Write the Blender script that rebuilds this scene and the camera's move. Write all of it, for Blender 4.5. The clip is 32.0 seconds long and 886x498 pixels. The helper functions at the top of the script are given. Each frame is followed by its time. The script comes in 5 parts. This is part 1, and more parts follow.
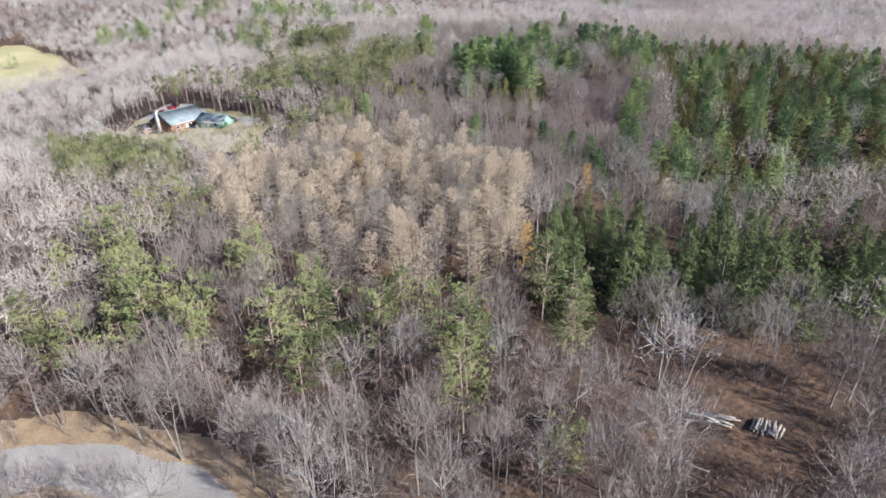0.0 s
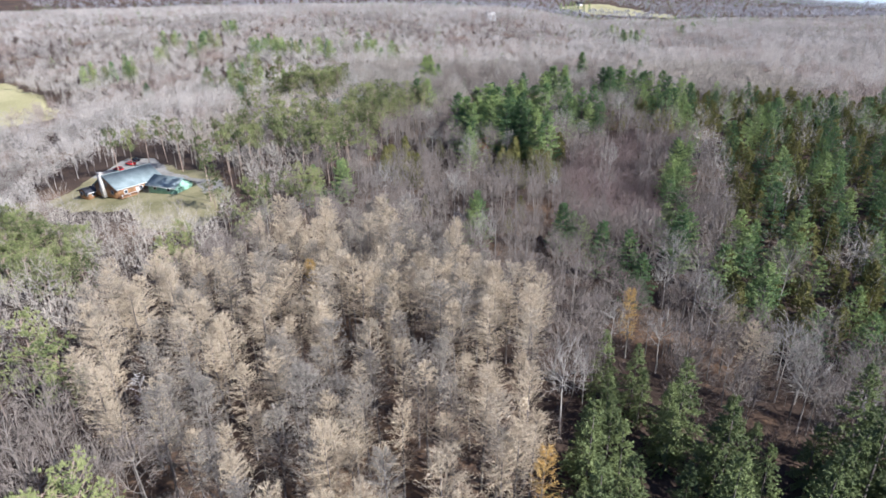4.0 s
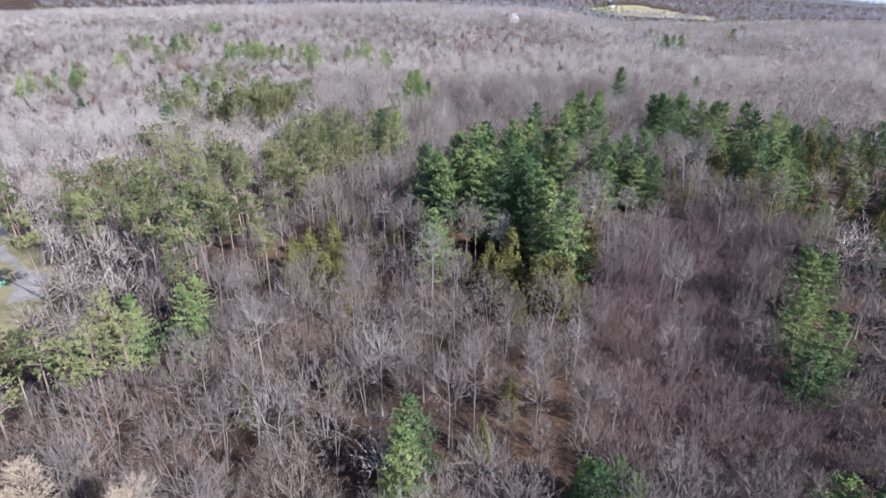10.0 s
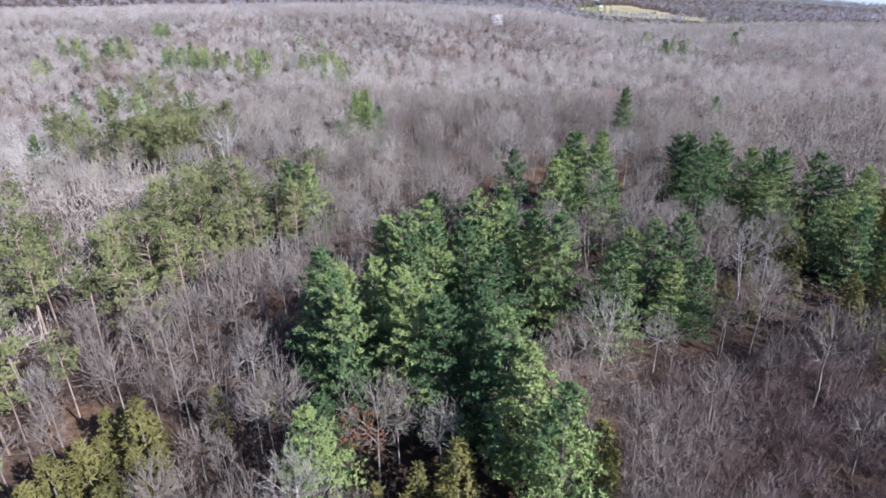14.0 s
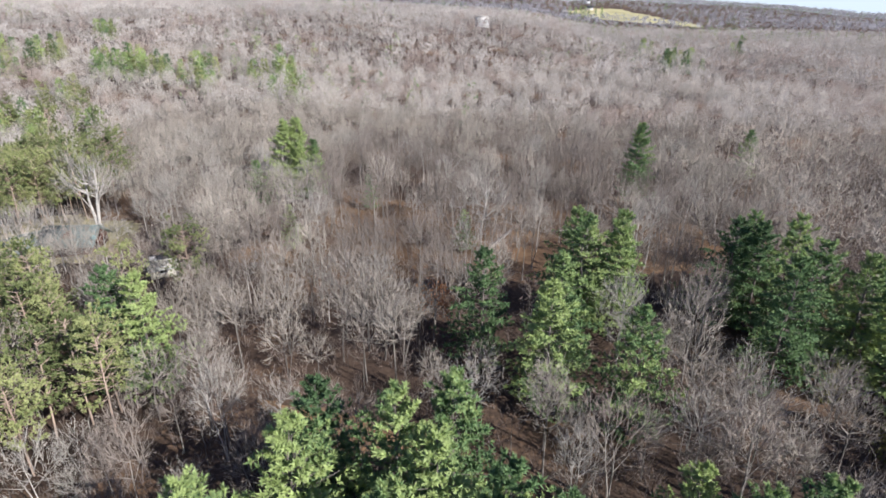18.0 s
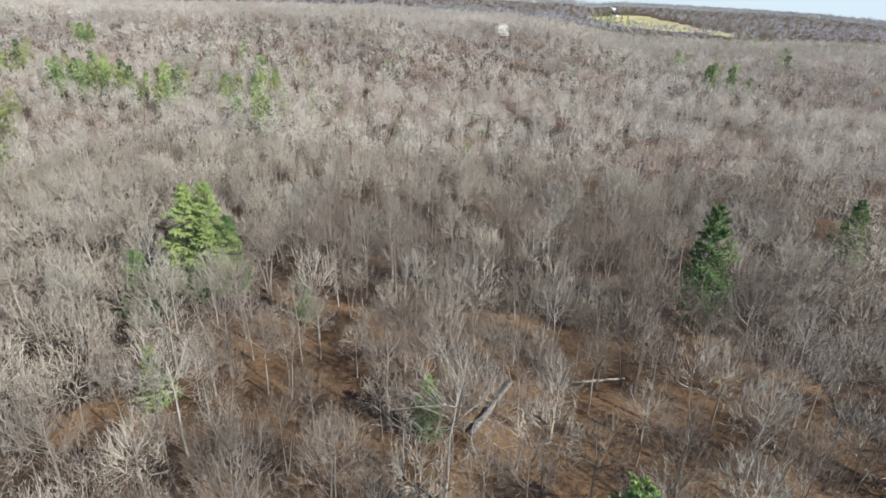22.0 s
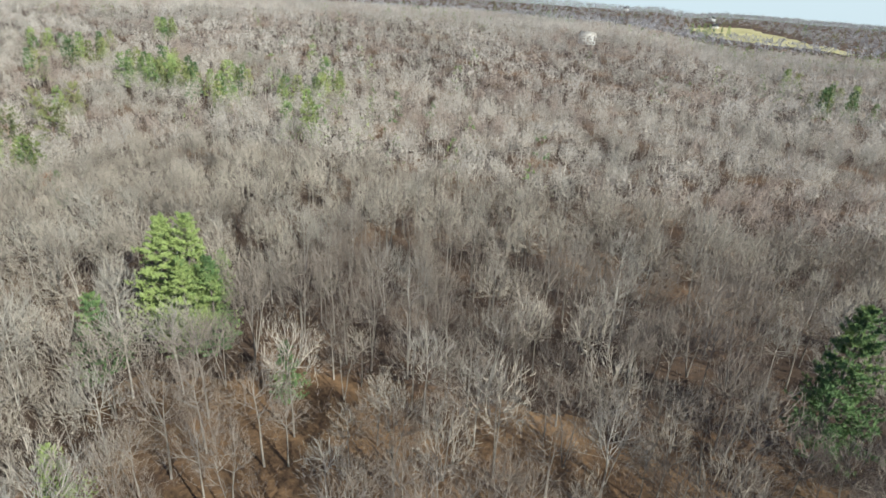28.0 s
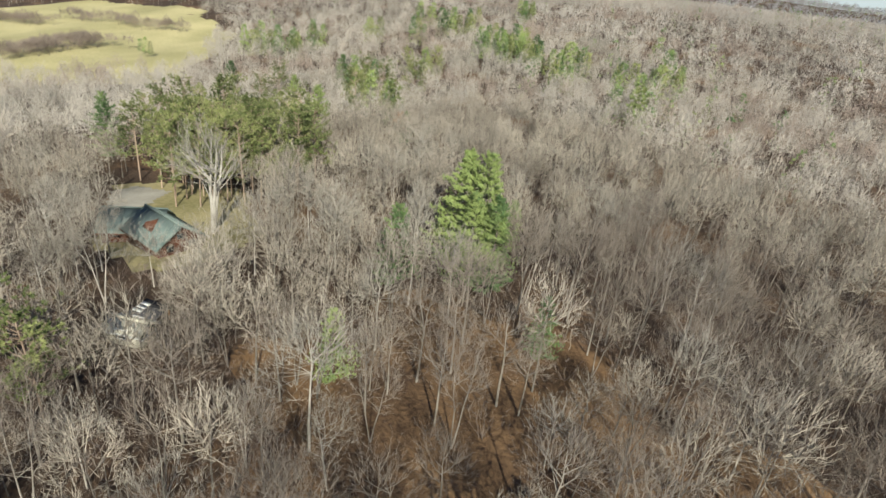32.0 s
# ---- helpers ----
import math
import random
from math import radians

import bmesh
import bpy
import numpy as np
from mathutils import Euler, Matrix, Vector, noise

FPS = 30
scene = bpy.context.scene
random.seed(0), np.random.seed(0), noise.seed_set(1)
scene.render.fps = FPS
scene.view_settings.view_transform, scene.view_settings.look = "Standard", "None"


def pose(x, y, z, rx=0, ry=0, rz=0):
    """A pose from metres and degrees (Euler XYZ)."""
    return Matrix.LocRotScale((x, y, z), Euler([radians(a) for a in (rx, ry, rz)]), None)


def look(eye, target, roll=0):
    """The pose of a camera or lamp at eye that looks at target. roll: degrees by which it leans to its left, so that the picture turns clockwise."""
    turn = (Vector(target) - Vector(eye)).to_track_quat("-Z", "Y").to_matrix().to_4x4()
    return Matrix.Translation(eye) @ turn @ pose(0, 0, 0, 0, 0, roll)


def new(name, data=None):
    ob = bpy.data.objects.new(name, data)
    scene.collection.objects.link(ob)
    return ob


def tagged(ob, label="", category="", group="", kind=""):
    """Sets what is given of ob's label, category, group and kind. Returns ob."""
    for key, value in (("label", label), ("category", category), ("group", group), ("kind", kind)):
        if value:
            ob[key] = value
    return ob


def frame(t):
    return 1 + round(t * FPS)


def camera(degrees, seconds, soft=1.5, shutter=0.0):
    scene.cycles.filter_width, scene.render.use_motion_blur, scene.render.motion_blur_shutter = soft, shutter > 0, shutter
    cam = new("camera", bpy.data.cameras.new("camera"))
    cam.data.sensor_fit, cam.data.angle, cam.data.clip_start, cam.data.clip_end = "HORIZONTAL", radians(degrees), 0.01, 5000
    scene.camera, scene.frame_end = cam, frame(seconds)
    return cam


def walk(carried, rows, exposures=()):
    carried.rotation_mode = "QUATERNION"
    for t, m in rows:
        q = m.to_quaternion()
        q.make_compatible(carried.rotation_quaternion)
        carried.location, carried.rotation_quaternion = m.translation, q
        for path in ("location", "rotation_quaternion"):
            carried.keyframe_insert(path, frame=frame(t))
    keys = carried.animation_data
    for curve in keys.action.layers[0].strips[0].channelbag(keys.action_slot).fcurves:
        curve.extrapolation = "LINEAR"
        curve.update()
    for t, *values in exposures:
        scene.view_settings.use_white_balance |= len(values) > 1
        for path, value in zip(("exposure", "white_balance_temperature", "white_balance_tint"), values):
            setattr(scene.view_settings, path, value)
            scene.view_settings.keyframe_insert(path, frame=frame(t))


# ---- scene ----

cam = camera(75.74, 32.0, 1.6)
PATH = [
    (0, (1.05, 3.86, 45.95), (0.802, 5.644, 45.077), -0.78),
    (0.5, (1.27, 9.60, 46.27), (1.014, 11.379, 45.400), -0.82),
    (1, (1.36, 15.18, 46.71), (1.091, 16.955, 45.838), -0.98),
    (1.5, (1.11, 20.66, 47.16), (0.845, 22.434, 46.282), -1.01),
    (2, (1.04, 26.59, 47.56), (0.769, 28.367, 46.678), -1.13),
    (2.5, (0.74, 32.86, 47.80), (0.466, 34.636, 46.918), -1.14),
    (3, (0.49, 39.24, 47.96), (0.205, 41.012, 47.083), -1.01),
    (3.5, (0.11, 45.85, 47.98), (-0.169, 47.634, 47.115), -0.82),
    (4, (0.02, 52.48, 48.16), (-0.273, 54.298, 47.374), -0.78),
    (4.5, (-0.12, 59.23, 48.27), (-0.417, 61.051, 47.483), -0.73),
    (6.5, (-0.55, 88.19, 47.78), (-0.855, 90.009, 46.996), -0.44),
    (7, (0.03, 95.80, 47.61), (-0.282, 97.617, 46.832), -0.62),
    (7.5, (0.54, 103.30, 47.41), (0.227, 105.113, 46.627), -0.82),
    (8, (0.96, 111.00, 47.31), (0.655, 112.815, 46.528), -0.81),
    (8.5, (1.22, 118.63, 47.19), (0.916, 120.441, 46.404), -0.78),
    (9, (1.52, 125.96, 47.17), (1.220, 127.774, 46.390), -0.73),
    (9.5, (1.73, 133.32, 47.21), (1.423, 135.132, 46.428), -0.74),
    (10, (2.15, 140.58, 47.29), (1.774, 142.382, 46.508), -0.62),
    (10.5, (2.44, 148.14, 47.35), (2.055, 149.938, 46.573), -0.67),
    (11, (2.17, 155.73, 47.44), (1.813, 157.534, 46.659), -0.71),
    (11.5, (2.05, 163.35, 47.54), (1.694, 165.155, 46.755), -0.59),
    (12, (1.92, 171.13, 47.53), (1.575, 172.939, 46.750), -0.51),
    (12.5, (1.85, 178.73, 47.57), (1.509, 180.534, 46.783), -0.62),
    (13, (1.66, 186.09, 47.77), (1.315, 187.895, 46.987), -0.60),
    (13.5, (1.48, 193.50, 47.97), (1.142, 195.313, 47.184), -0.58),
    (14, (1.28, 200.89, 48.24), (0.943, 202.696, 47.457), -0.47),
    (14.5, (1.23, 208.52, 48.39), (0.899, 210.328, 47.606), -0.41),
    (16.5, (0.08, 233.99, 48.37), (-0.210, 235.806, 47.587), 0.76),
    (17, (0.12, 240.57, 48.59), (-0.174, 242.389, 47.803), 0.69),
    (17.5, (0.07, 246.91, 48.72), (-0.221, 248.722, 47.935), 0.68),
    (18, (-0.11, 253.48, 48.95), (-0.403, 255.299, 48.163), 0.76),
    (18.5, (-0.30, 260.31, 49.11), (-0.598, 262.124, 48.326), 0.90),
    (19, (-0.36, 267.05, 49.36), (-0.663, 268.870, 48.581), 0.93),
    (19.5, (-0.57, 273.88, 49.64), (-0.877, 275.691, 48.855), 1.02),
    (20, (-0.69, 280.77, 49.78), (-0.998, 282.585, 49.001), 1.15),
    (20.5, (-0.92, 287.43, 50.08), (-1.233, 289.250, 49.296), 1.18),
    (21, (-0.99, 293.96, 50.44), (-1.303, 295.772, 49.660), 1.17),
    (21.5, (-1.27, 300.52, 50.75), (-1.595, 302.336, 49.975), 1.27),
    (22, (-1.16, 305.93, 51.00), (-1.514, 307.741, 50.224), 1.42),
    (22.5, (-1.14, 310.14, 51.01), (-1.520, 311.949, 50.238), 1.51),
    (23, (-0.80, 313.21, 51.03), (-1.312, 314.978, 50.254), 2.23),
    (23.5, (-0.63, 315.20, 50.96), (-1.171, 316.968, 50.187), 2.37),
    (24, (-0.59, 317.52, 50.88), (-1.138, 319.281, 50.105), 2.54),
    (24.5, (-0.69, 319.73, 50.81), (-1.245, 321.488, 50.041), 2.72),
    (26.5, (-0.72, 325.42, 50.50), (-1.310, 327.168, 49.726), 3.01),
    (27, (-0.89, 327.45, 50.65), (-1.472, 329.202, 49.876), 3.04),
    (27.5, (-1.15, 329.61, 50.73), (-1.745, 331.361, 49.955), 3.09),
    (28, (-1.17, 331.24, 50.77), (-1.761, 332.984, 50.000), 3.11),
    (28.5, (-1.06, 332.01, 50.87), (-1.659, 333.754, 50.095), 3.05),
    (29, (-1.04, 332.24, 50.91), (-1.654, 333.982, 50.135), 3.13),
    (29.5, (-0.90, 332.27, 50.72), (-1.628, 333.959, 49.942), 3.69),
    (30, (-0.86, 332.54, 49.77), (-1.664, 334.193, 48.976), 3.89),
    (30.5, (-1.11, 332.77, 48.32), (-2.010, 334.367, 47.524), 4.42),
    (31, (-1.23, 333.25, 47.01), (-2.251, 334.772, 46.209), 4.83),
    (31.5, (-1.58, 333.10, 45.68), (-2.751, 334.503, 44.865), 5.93),
    (32, (-1.57, 332.73, 44.83), (-2.940, 333.909, 43.979), 6.97),
]
walk(cam, [(t, look(eye, target, roll)) for t, eye, target, roll in PATH], [(0, 0.88, 5800, 14), (3, 0.84, 5700, 13), (4, 0.8, 5650, 13), (7, 0.72, 5550, 19), (12, 0.7, 5500, 19), (16, 0.7, 5500, 22), (17, 0.74, 5650, 23), (18, 0.78, 6000, 13), (20, 0.74, 5950, 11), (23, 0.6, 6250, 3), (28, 0.56, 6250, 1), (30, 0.54, 6300, 1), (32, 0.44, 6800, 1)])

# ---- world and sun ----
SUN_DIR = Vector((0.885 * math.cos(radians(33)), -0.465 * math.cos(radians(33)), math.sin(radians(33)))).normalized()
world = bpy.data.worlds.new("sky")
scene.world = world
world.use_nodes = True
wn, wl = world.node_tree.nodes, world.node_tree.links
wn.clear()
sky_node = wn.new("ShaderNodeTexSky")
sky_node.sky_type = "NISHITA"
sky_node.sun_disc = False
sky_node.sun_elevation = radians(33)
sky_node.sun_rotation = math.atan2(SUN_DIR.x, SUN_DIR.y)
sky_node.dust_density = 0.6
sky_node.air_density = 0.8
sky_node.ozone_density = 3.0
bg = wn.new("ShaderNodeBackground")
bg.inputs["Strength"].default_value = 0.052
wo = wn.new("ShaderNodeOutputWorld")
blue = wn.new("ShaderNodeMix")
blue.data_type, blue.blend_type = "RGBA", "MULTIPLY"
blue.inputs[0].default_value = 1.0
blue.inputs[7].default_value = (0.98, 1.03, 1.25, 1)
wl.new(sky_node.outputs[0], blue.inputs[6])
wl.new(blue.outputs[2], bg.inputs["Color"])
wl.new(bg.outputs[0], wo.inputs["Surface"])
sun_data = bpy.data.lights.new("sun", "SUN")
sun_data.energy = 5.0
sun_data.angle = radians(0.6)
sun_data.color = (1.0, 0.95, 0.87)
sun = new("sun", sun_data)
sun.matrix_world = look(SUN_DIR * 400, (0, 0, 0))

# ---- materials ----
def shader(name, low, high, scale=1.0, fine=12.0, rough=0.85, bump=0.3, spread=0.35, thin=0.0, metal=0.0, mid=None):
    """A two-scale mottled surface; spread shifts it from object to object, thin lets light through leaves."""
    m = bpy.data.materials.new(name)
    m.use_nodes = True
    n, l = m.node_tree.nodes, m.node_tree.links
    p = n["Principled BSDF"]
    p.inputs["Roughness"].default_value = rough
    p.inputs["Metallic"].default_value = metal
    p.inputs["Specular IOR Level"].default_value = 0.25
    geo = n.new("ShaderNodeNewGeometry")
    info = n.new("ShaderNodeObjectInfo")
    a = n.new("ShaderNodeTexNoise")
    a.inputs["Scale"].default_value = scale
    a.inputs["Detail"].default_value = 4
    b = n.new("ShaderNodeTexNoise")
    b.inputs["Scale"].default_value = fine
    b.inputs["Detail"].default_value = 2
    l.new(geo.outputs["Position"], a.inputs["Vector"])
    l.new(geo.outputs["Position"], b.inputs["Vector"])
    add = n.new("ShaderNodeMath")
    add.operation = "MULTIPLY_ADD"
    add.inputs[1].default_value = 0.45
    l.new(b.outputs[0], add.inputs[0])
    l.new(a.outputs[0], add.inputs[2])
    add2 = n.new("ShaderNodeMath")
    add2.operation = "MULTIPLY_ADD"
    add2.inputs[1].default_value = spread
    l.new(info.outputs["Random"], add2.inputs[0])
    l.new(add.outputs[0], add2.inputs[2])
    ramp = n.new("ShaderNodeValToRGB")
    c = ramp.color_ramp
    c.elements[0].position, c.elements[1].position = 0.5, 1.0 + 0.5 * spread
    c.elements[0].color, c.elements[1].color = (*low, 1), (*high, 1)
    if mid:
        e = c.elements.new(0.75 + 0.25 * spread)
        e.color = (*mid, 1)
    l.new(add2.outputs[0], ramp.inputs[0])
    l.new(ramp.outputs[0], p.inputs["Base Color"])
    if bump:
        bp = n.new("ShaderNodeBump")
        bp.inputs["Strength"].default_value = bump
        bp.inputs["Distance"].default_value = 0.3 / fine ** 0.5
        l.new(b.outputs[0], bp.inputs["Height"])
        l.new(bp.outputs[0], p.inputs["Normal"])
    if thin:
        tr = n.new("ShaderNodeBsdfTranslucent")
        l.new(ramp.outputs[0], tr.inputs["Color"])
        mx = n.new("ShaderNodeMixShader")
        mx.inputs[0].default_value = thin
        l.new(p.outputs[0], mx.inputs[1])
        l.new(tr.outputs[0], mx.inputs[2])
        l.new(mx.outputs[0], n["Material Output"].inputs["Surface"])
    return m


BARK = shader("grey_bark", (0.099, 0.087, 0.077), (0.306, 0.275, 0.239), 0.15, 9.0, bump=0.5)
TWIG = shader("bare_twigs", (0.178, 0.154, 0.129), (0.517, 0.458, 0.382), 0.05, 2.5, bump=0)
PALE_TWIG = shader("pale_bare_twigs", (0.18, 0.162, 0.14), (0.42, 0.385, 0.335), 0.05, 2.5, bump=0, thin=0.25)
# Haze over the ridges is painted into these paler, cooler twigs.
RIDGE_TWIG = shader("hazed_ridge_twigs", (0.230, 0.224, 0.236), (0.437, 0.425, 0.437), 0.004, 0.05, bump=0, thin=0.3)
# Hillside haze put into the colour: paler than the nearer bare twigs.
FAR_TWIG = shader("hazed_far_twigs", (0.233, 0.210, 0.184), (0.582, 0.530, 0.466), 0.010, 0.4, bump=0, thin=0.3)
PALE_BARK = shader("pale_bark", (0.22, 0.20, 0.178), (0.48, 0.445, 0.40), 0.6, 6.0, bump=0.3)
LARCH_TWIG = shader("larch_twigs", (0.185, 0.164, 0.142), (0.57, 0.47, 0.335), 0.02, 3.0, bump=0, thin=0.2, mid=(0.345, 0.306, 0.252), spread=0.6)
GOLD_TWIG = shader("golden_larch_needles", (0.42, 0.27, 0.09), (0.66, 0.45, 0.17), 0.3, 1.5, bump=0, thin=0.2)
DEAD_TWIG = shader("dead_twigs", (0.32, 0.29, 0.27), (0.60, 0.56, 0.52), 0.3, 2.0, bump=0)
PINE = shader("white_pine_needles", (0.045, 0.085, 0.040), (0.36, 0.44, 0.165), 0.1, 2.5, rough=0.6, bump=0, thin=0.2, mid=(0.155, 0.245, 0.10))
YELLOW_PINE = shader("red_pine_needles", (0.065, 0.085, 0.028), (0.335, 0.358, 0.149), 0.2, 1.4, rough=0.6, bump=0, thin=0.15, mid=(0.176, 0.209, 0.082))
SPRUCE = shader("spruce_needles", (0.045, 0.065, 0.028), (0.22, 0.26, 0.10), 0.3, 1.8, rough=0.6, bump=0, thin=0.1)
CEDAR = shader("red_cedar_scales", (0.06, 0.068, 0.022), (0.23, 0.215, 0.070), 0.25, 1.5, rough=0.7, bump=0, thin=0.1)
RUST = shader("rust_oak_leaves", (0.16, 0.075, 0.035), (0.42, 0.21, 0.10), 0.4, 2.0, bump=0, thin=0.2)
GREY_PINE_BARK = shader("grey_pine_bark", (0.07, 0.06, 0.055), (0.20, 0.17, 0.15), 0.4, 6.0, bump=0.5)
PINE_BARK = shader("orange_pine_bark", (0.16, 0.11, 0.08), (0.42, 0.32, 0.25), 0.4, 6.0, bump=0.5)
LITTER = shader("leaf_litter", (0.045, 0.029, 0.020), (0.23, 0.138, 0.076), 0.035, 1.3, bump=0.8, spread=0, mid=(0.085, 0.057, 0.040))
BRUSH = shader("brush_stems", (0.09, 0.070, 0.060), (0.29, 0.235, 0.20), 0.05, 1.1, bump=0)
GRASS = shader("dry_pasture", (0.34, 0.31, 0.15), (0.60, 0.53, 0.29), 0.02, 0.7, bump=0.3, spread=0)
LAWN = shader("autumn_lawn", (0.20, 0.185, 0.085), (0.44, 0.375, 0.21), 0.08, 1.2, bump=0.4, spread=0)
GRAVEL = shader("grey_gravel", (0.25, 0.235, 0.205), (0.47, 0.44, 0.385), 0.15, 5.0, bump=0.4, spread=0)
SAND = shader("sandy_verge", (0.23, 0.16, 0.095), (0.47, 0.35, 0.21), 0.15, 2.0, bump=0.5, spread=0)
RED_BRUSH = shader("red_brush_stems", (0.085, 0.064, 0.059), (0.27, 0.205, 0.185), 0.05, 1.1, bump=0)
BLUE_SPRUCE = shader("blue_spruce_needles", (0.12, 0.17, 0.17), (0.36, 0.44, 0.44), 0.3, 1.8, rough=0.6, bump=0, thin=0.1)
# Depth contrast painted into colour: near twigs darkened where haze pales those beyond.
NEAR_TWIG = shader("darkened_near_twigs", (0.088, 0.072, 0.062), (0.26, 0.22, 0.186), 0.05, 2.5, bump=0)
GREY_TWIG = shader("pinkish_grey_twigs", (0.12, 0.102, 0.091), (0.35, 0.30, 0.262), 0.05, 2.5, bump=0)
# Haze painted in more strongly for the woods farther off.
DISTANT_TWIG = shader("hazed_distant_twigs", (0.285, 0.259, 0.232), (0.676, 0.622, 0.557), 0.010, 0.4, bump=0, thin=0.3)
ROSE_TWIG = shader("red_brown_twigs", (0.18, 0.142, 0.12), (0.46, 0.38, 0.325), 0.05, 0.4, bump=0, thin=0.3)
LEAVES = shader("orange_leaf_floor", (0.065, 0.040, 0.026), (0.267, 0.163, 0.086), 0.08, 1.6, bump=0.8, spread=0)

# ---- the lie of the land ----
def step(a, b, v):
    u = np.clip((v - a) / (b - a), 0, 1)
    return u * u * (3 - 2 * u)


def height(x, y):
    """Ground height in metres: a shallow dip at the start, a rise past the pines, far ridges."""
    x, y = np.asarray(x, float), np.asarray(y, float)
    z = -11.0 + 12.6 * step(165, 330, y + 0.15 * x)
    z = z - 24.0 * step(50, 340, -x) * (1 - step(330, 640, y))
    z = z + 10.0 * step(420, 640, y) * step(-20, 320, -x)
    z = z + 6.0 * step(560, 1150, y) + 22.0 * step(540, 900, y) * (1 - step(-60, 120, x))
    z = z + 1.2 * np.sin(x / 37.0 + 1.0) * np.sin(y / 43.0) + 0.5 * np.sin(x / 13.0 + y / 17.0)
    d = np.hypot(x, y - 300)
    bearing = np.degrees(np.arctan2(x, np.maximum(y - 100, 1.0)))
    ridge = 22.0 + 120.0 * (1 - step(-2, 30, bearing)) + 60.0 * (1 - step(-50, -8, bearing))
    ridge = ridge * (step(1300, 3500, d) - 1.2 * step(3700, 4800, d))
    z = z - step(2300, 3200, d) * np.interp(bearing, (-40, -20, -9, 0, 5, 10, 15, 19, 23, 27, 35), (66, 66, 64, 66, 50, 36, 15, 8, 24, 38, 38))
    z = z - np.interp(bearing, (-30, -20, -9, -4, 0, 4), (0, 12, 26, 28, 16, 0)) * step(1500, 2300, d)
    z = z + ridge + 6.0 * np.sin(x / 210.0) * np.sin(y / 260.0 + 1.0) * step(700, 1400, d)
    return z

# ---- mesh kit ----
rng = np.random.default_rng(7)


def unit(v):
    return v / np.maximum(np.linalg.norm(v, axis=-1, keepdims=True), 1e-9)


def rand_dirs(n):
    return unit(rng.normal(size=(n, 3)))


def blades(p0, p1, w, face=None, loose=0.45):
    """Thin pointed blades from p0 to p1, one triangle each; face is the way their flat sides look."""
    turn = rand_dirs(len(p0))
    if face is not None:
        turn = unit(face) + loose * turn
    s = unit(np.cross(p1 - p0, turn)) * (np.reshape(w, (-1, 1)) * 0.5)
    v = np.stack([p0 - s, p0 + s, p1], 1).reshape(-1, 3)
    return v, np.arange(len(v)).reshape(-1, 3)


def tubes(p0, p1, r0, r1, sides=3):
    """Tapered round sticks from p0 to p1."""
    d = unit(p1 - p0)
    a = unit(np.cross(d, np.where(np.abs(d[:, 2:]) > 0.9, np.array([[1.0, 0, 0]]), np.array([[0, 0, 1.0]]))))
    b = np.cross(d, a)
    ang = np.arange(sides) * 2 * np.pi / sides
    ring = np.cos(ang)[None, :, None] * a[:, None] + np.sin(ang)[None, :, None] * b[:, None]
    lo = p0[:, None] + ring * np.reshape(r0, (-1, 1, 1))
    hi = p1[:, None] + ring * np.reshape(r1, (-1, 1, 1))
    v = np.concatenate([lo, hi], 1).reshape(-1, 3)
    k = np.arange(sides)
    j = (k + 1) % sides
    one = np.concatenate([np.stack([k, j, j + sides], 1), np.stack([k, j + sides, k + sides], 1)])
    f = (one[None] + (np.arange(len(p0)) * 2 * sides)[:, None, None]).reshape(-1, 3)
    return v, f


def spine(points, radii, sides=5):
    """One tapered stem along a line of points."""
    p, r = np.asarray(points, float), np.asarray(radii, float)
    return tubes(p[:-1], p[1:], r[:-1], r[1:], sides)


def join(*soups):
    vs, fs, base = [], [], 0
    for v, f in soups:
        vs.append(v)
        fs.append(f + base)
        base += len(v)
    return np.concatenate(vs), np.concatenate(fs)


def mesh_of(name, soup, *mats, index=None):
    v, f = soup
    me = bpy.data.meshes.new(name)
    me.vertices.add(len(v))
    me.vertices.foreach_set("co", np.ascontiguousarray(v, dtype=np.float32).ravel())
    me.loops.add(len(f) * 3)
    me.loops.foreach_set("vertex_index", np.ascontiguousarray(f, dtype=np.int32).ravel())
    me.polygons.add(len(f))
    me.polygons.foreach_set("loop_start", np.arange(len(f), dtype=np.int32) * 3)
    for m in mats:
        me.materials.append(m)
    if index is not None:
        me.polygons.foreach_set("material_index", np.ascontiguousarray(index, dtype=np.int32))
    me.update(calc_edges=True)
    return me


# ---- trees: each returns (stem soup, crown soup) for a tree standing at the origin ----
def dome(n, centre, radii, lo, hi, ph, floor=-0.3):
    """Points through the outer part of an uneven dome."""
    az = rng.uniform(0, 6.283, n)
    el = np.arcsin(rng.uniform(floor, 1.0, n))
    lobe = 1 + 0.16 * np.sin(2 * az + ph[0]) + 0.12 * np.sin(3 * az + ph[1]) + 0.10 * np.sin(5 * az + 4 * el + ph[2])
    d = np.stack([np.cos(az) * np.cos(el), np.sin(az) * np.cos(el), np.sin(el)], 1)
    return centre + d * radii * (lobe * rng.uniform(lo, hi, n))[:, None]


def nearest(pts, nodes):
    return np.argmin(((pts[:, None] - nodes[None]) ** 2).sum(-1), 1)


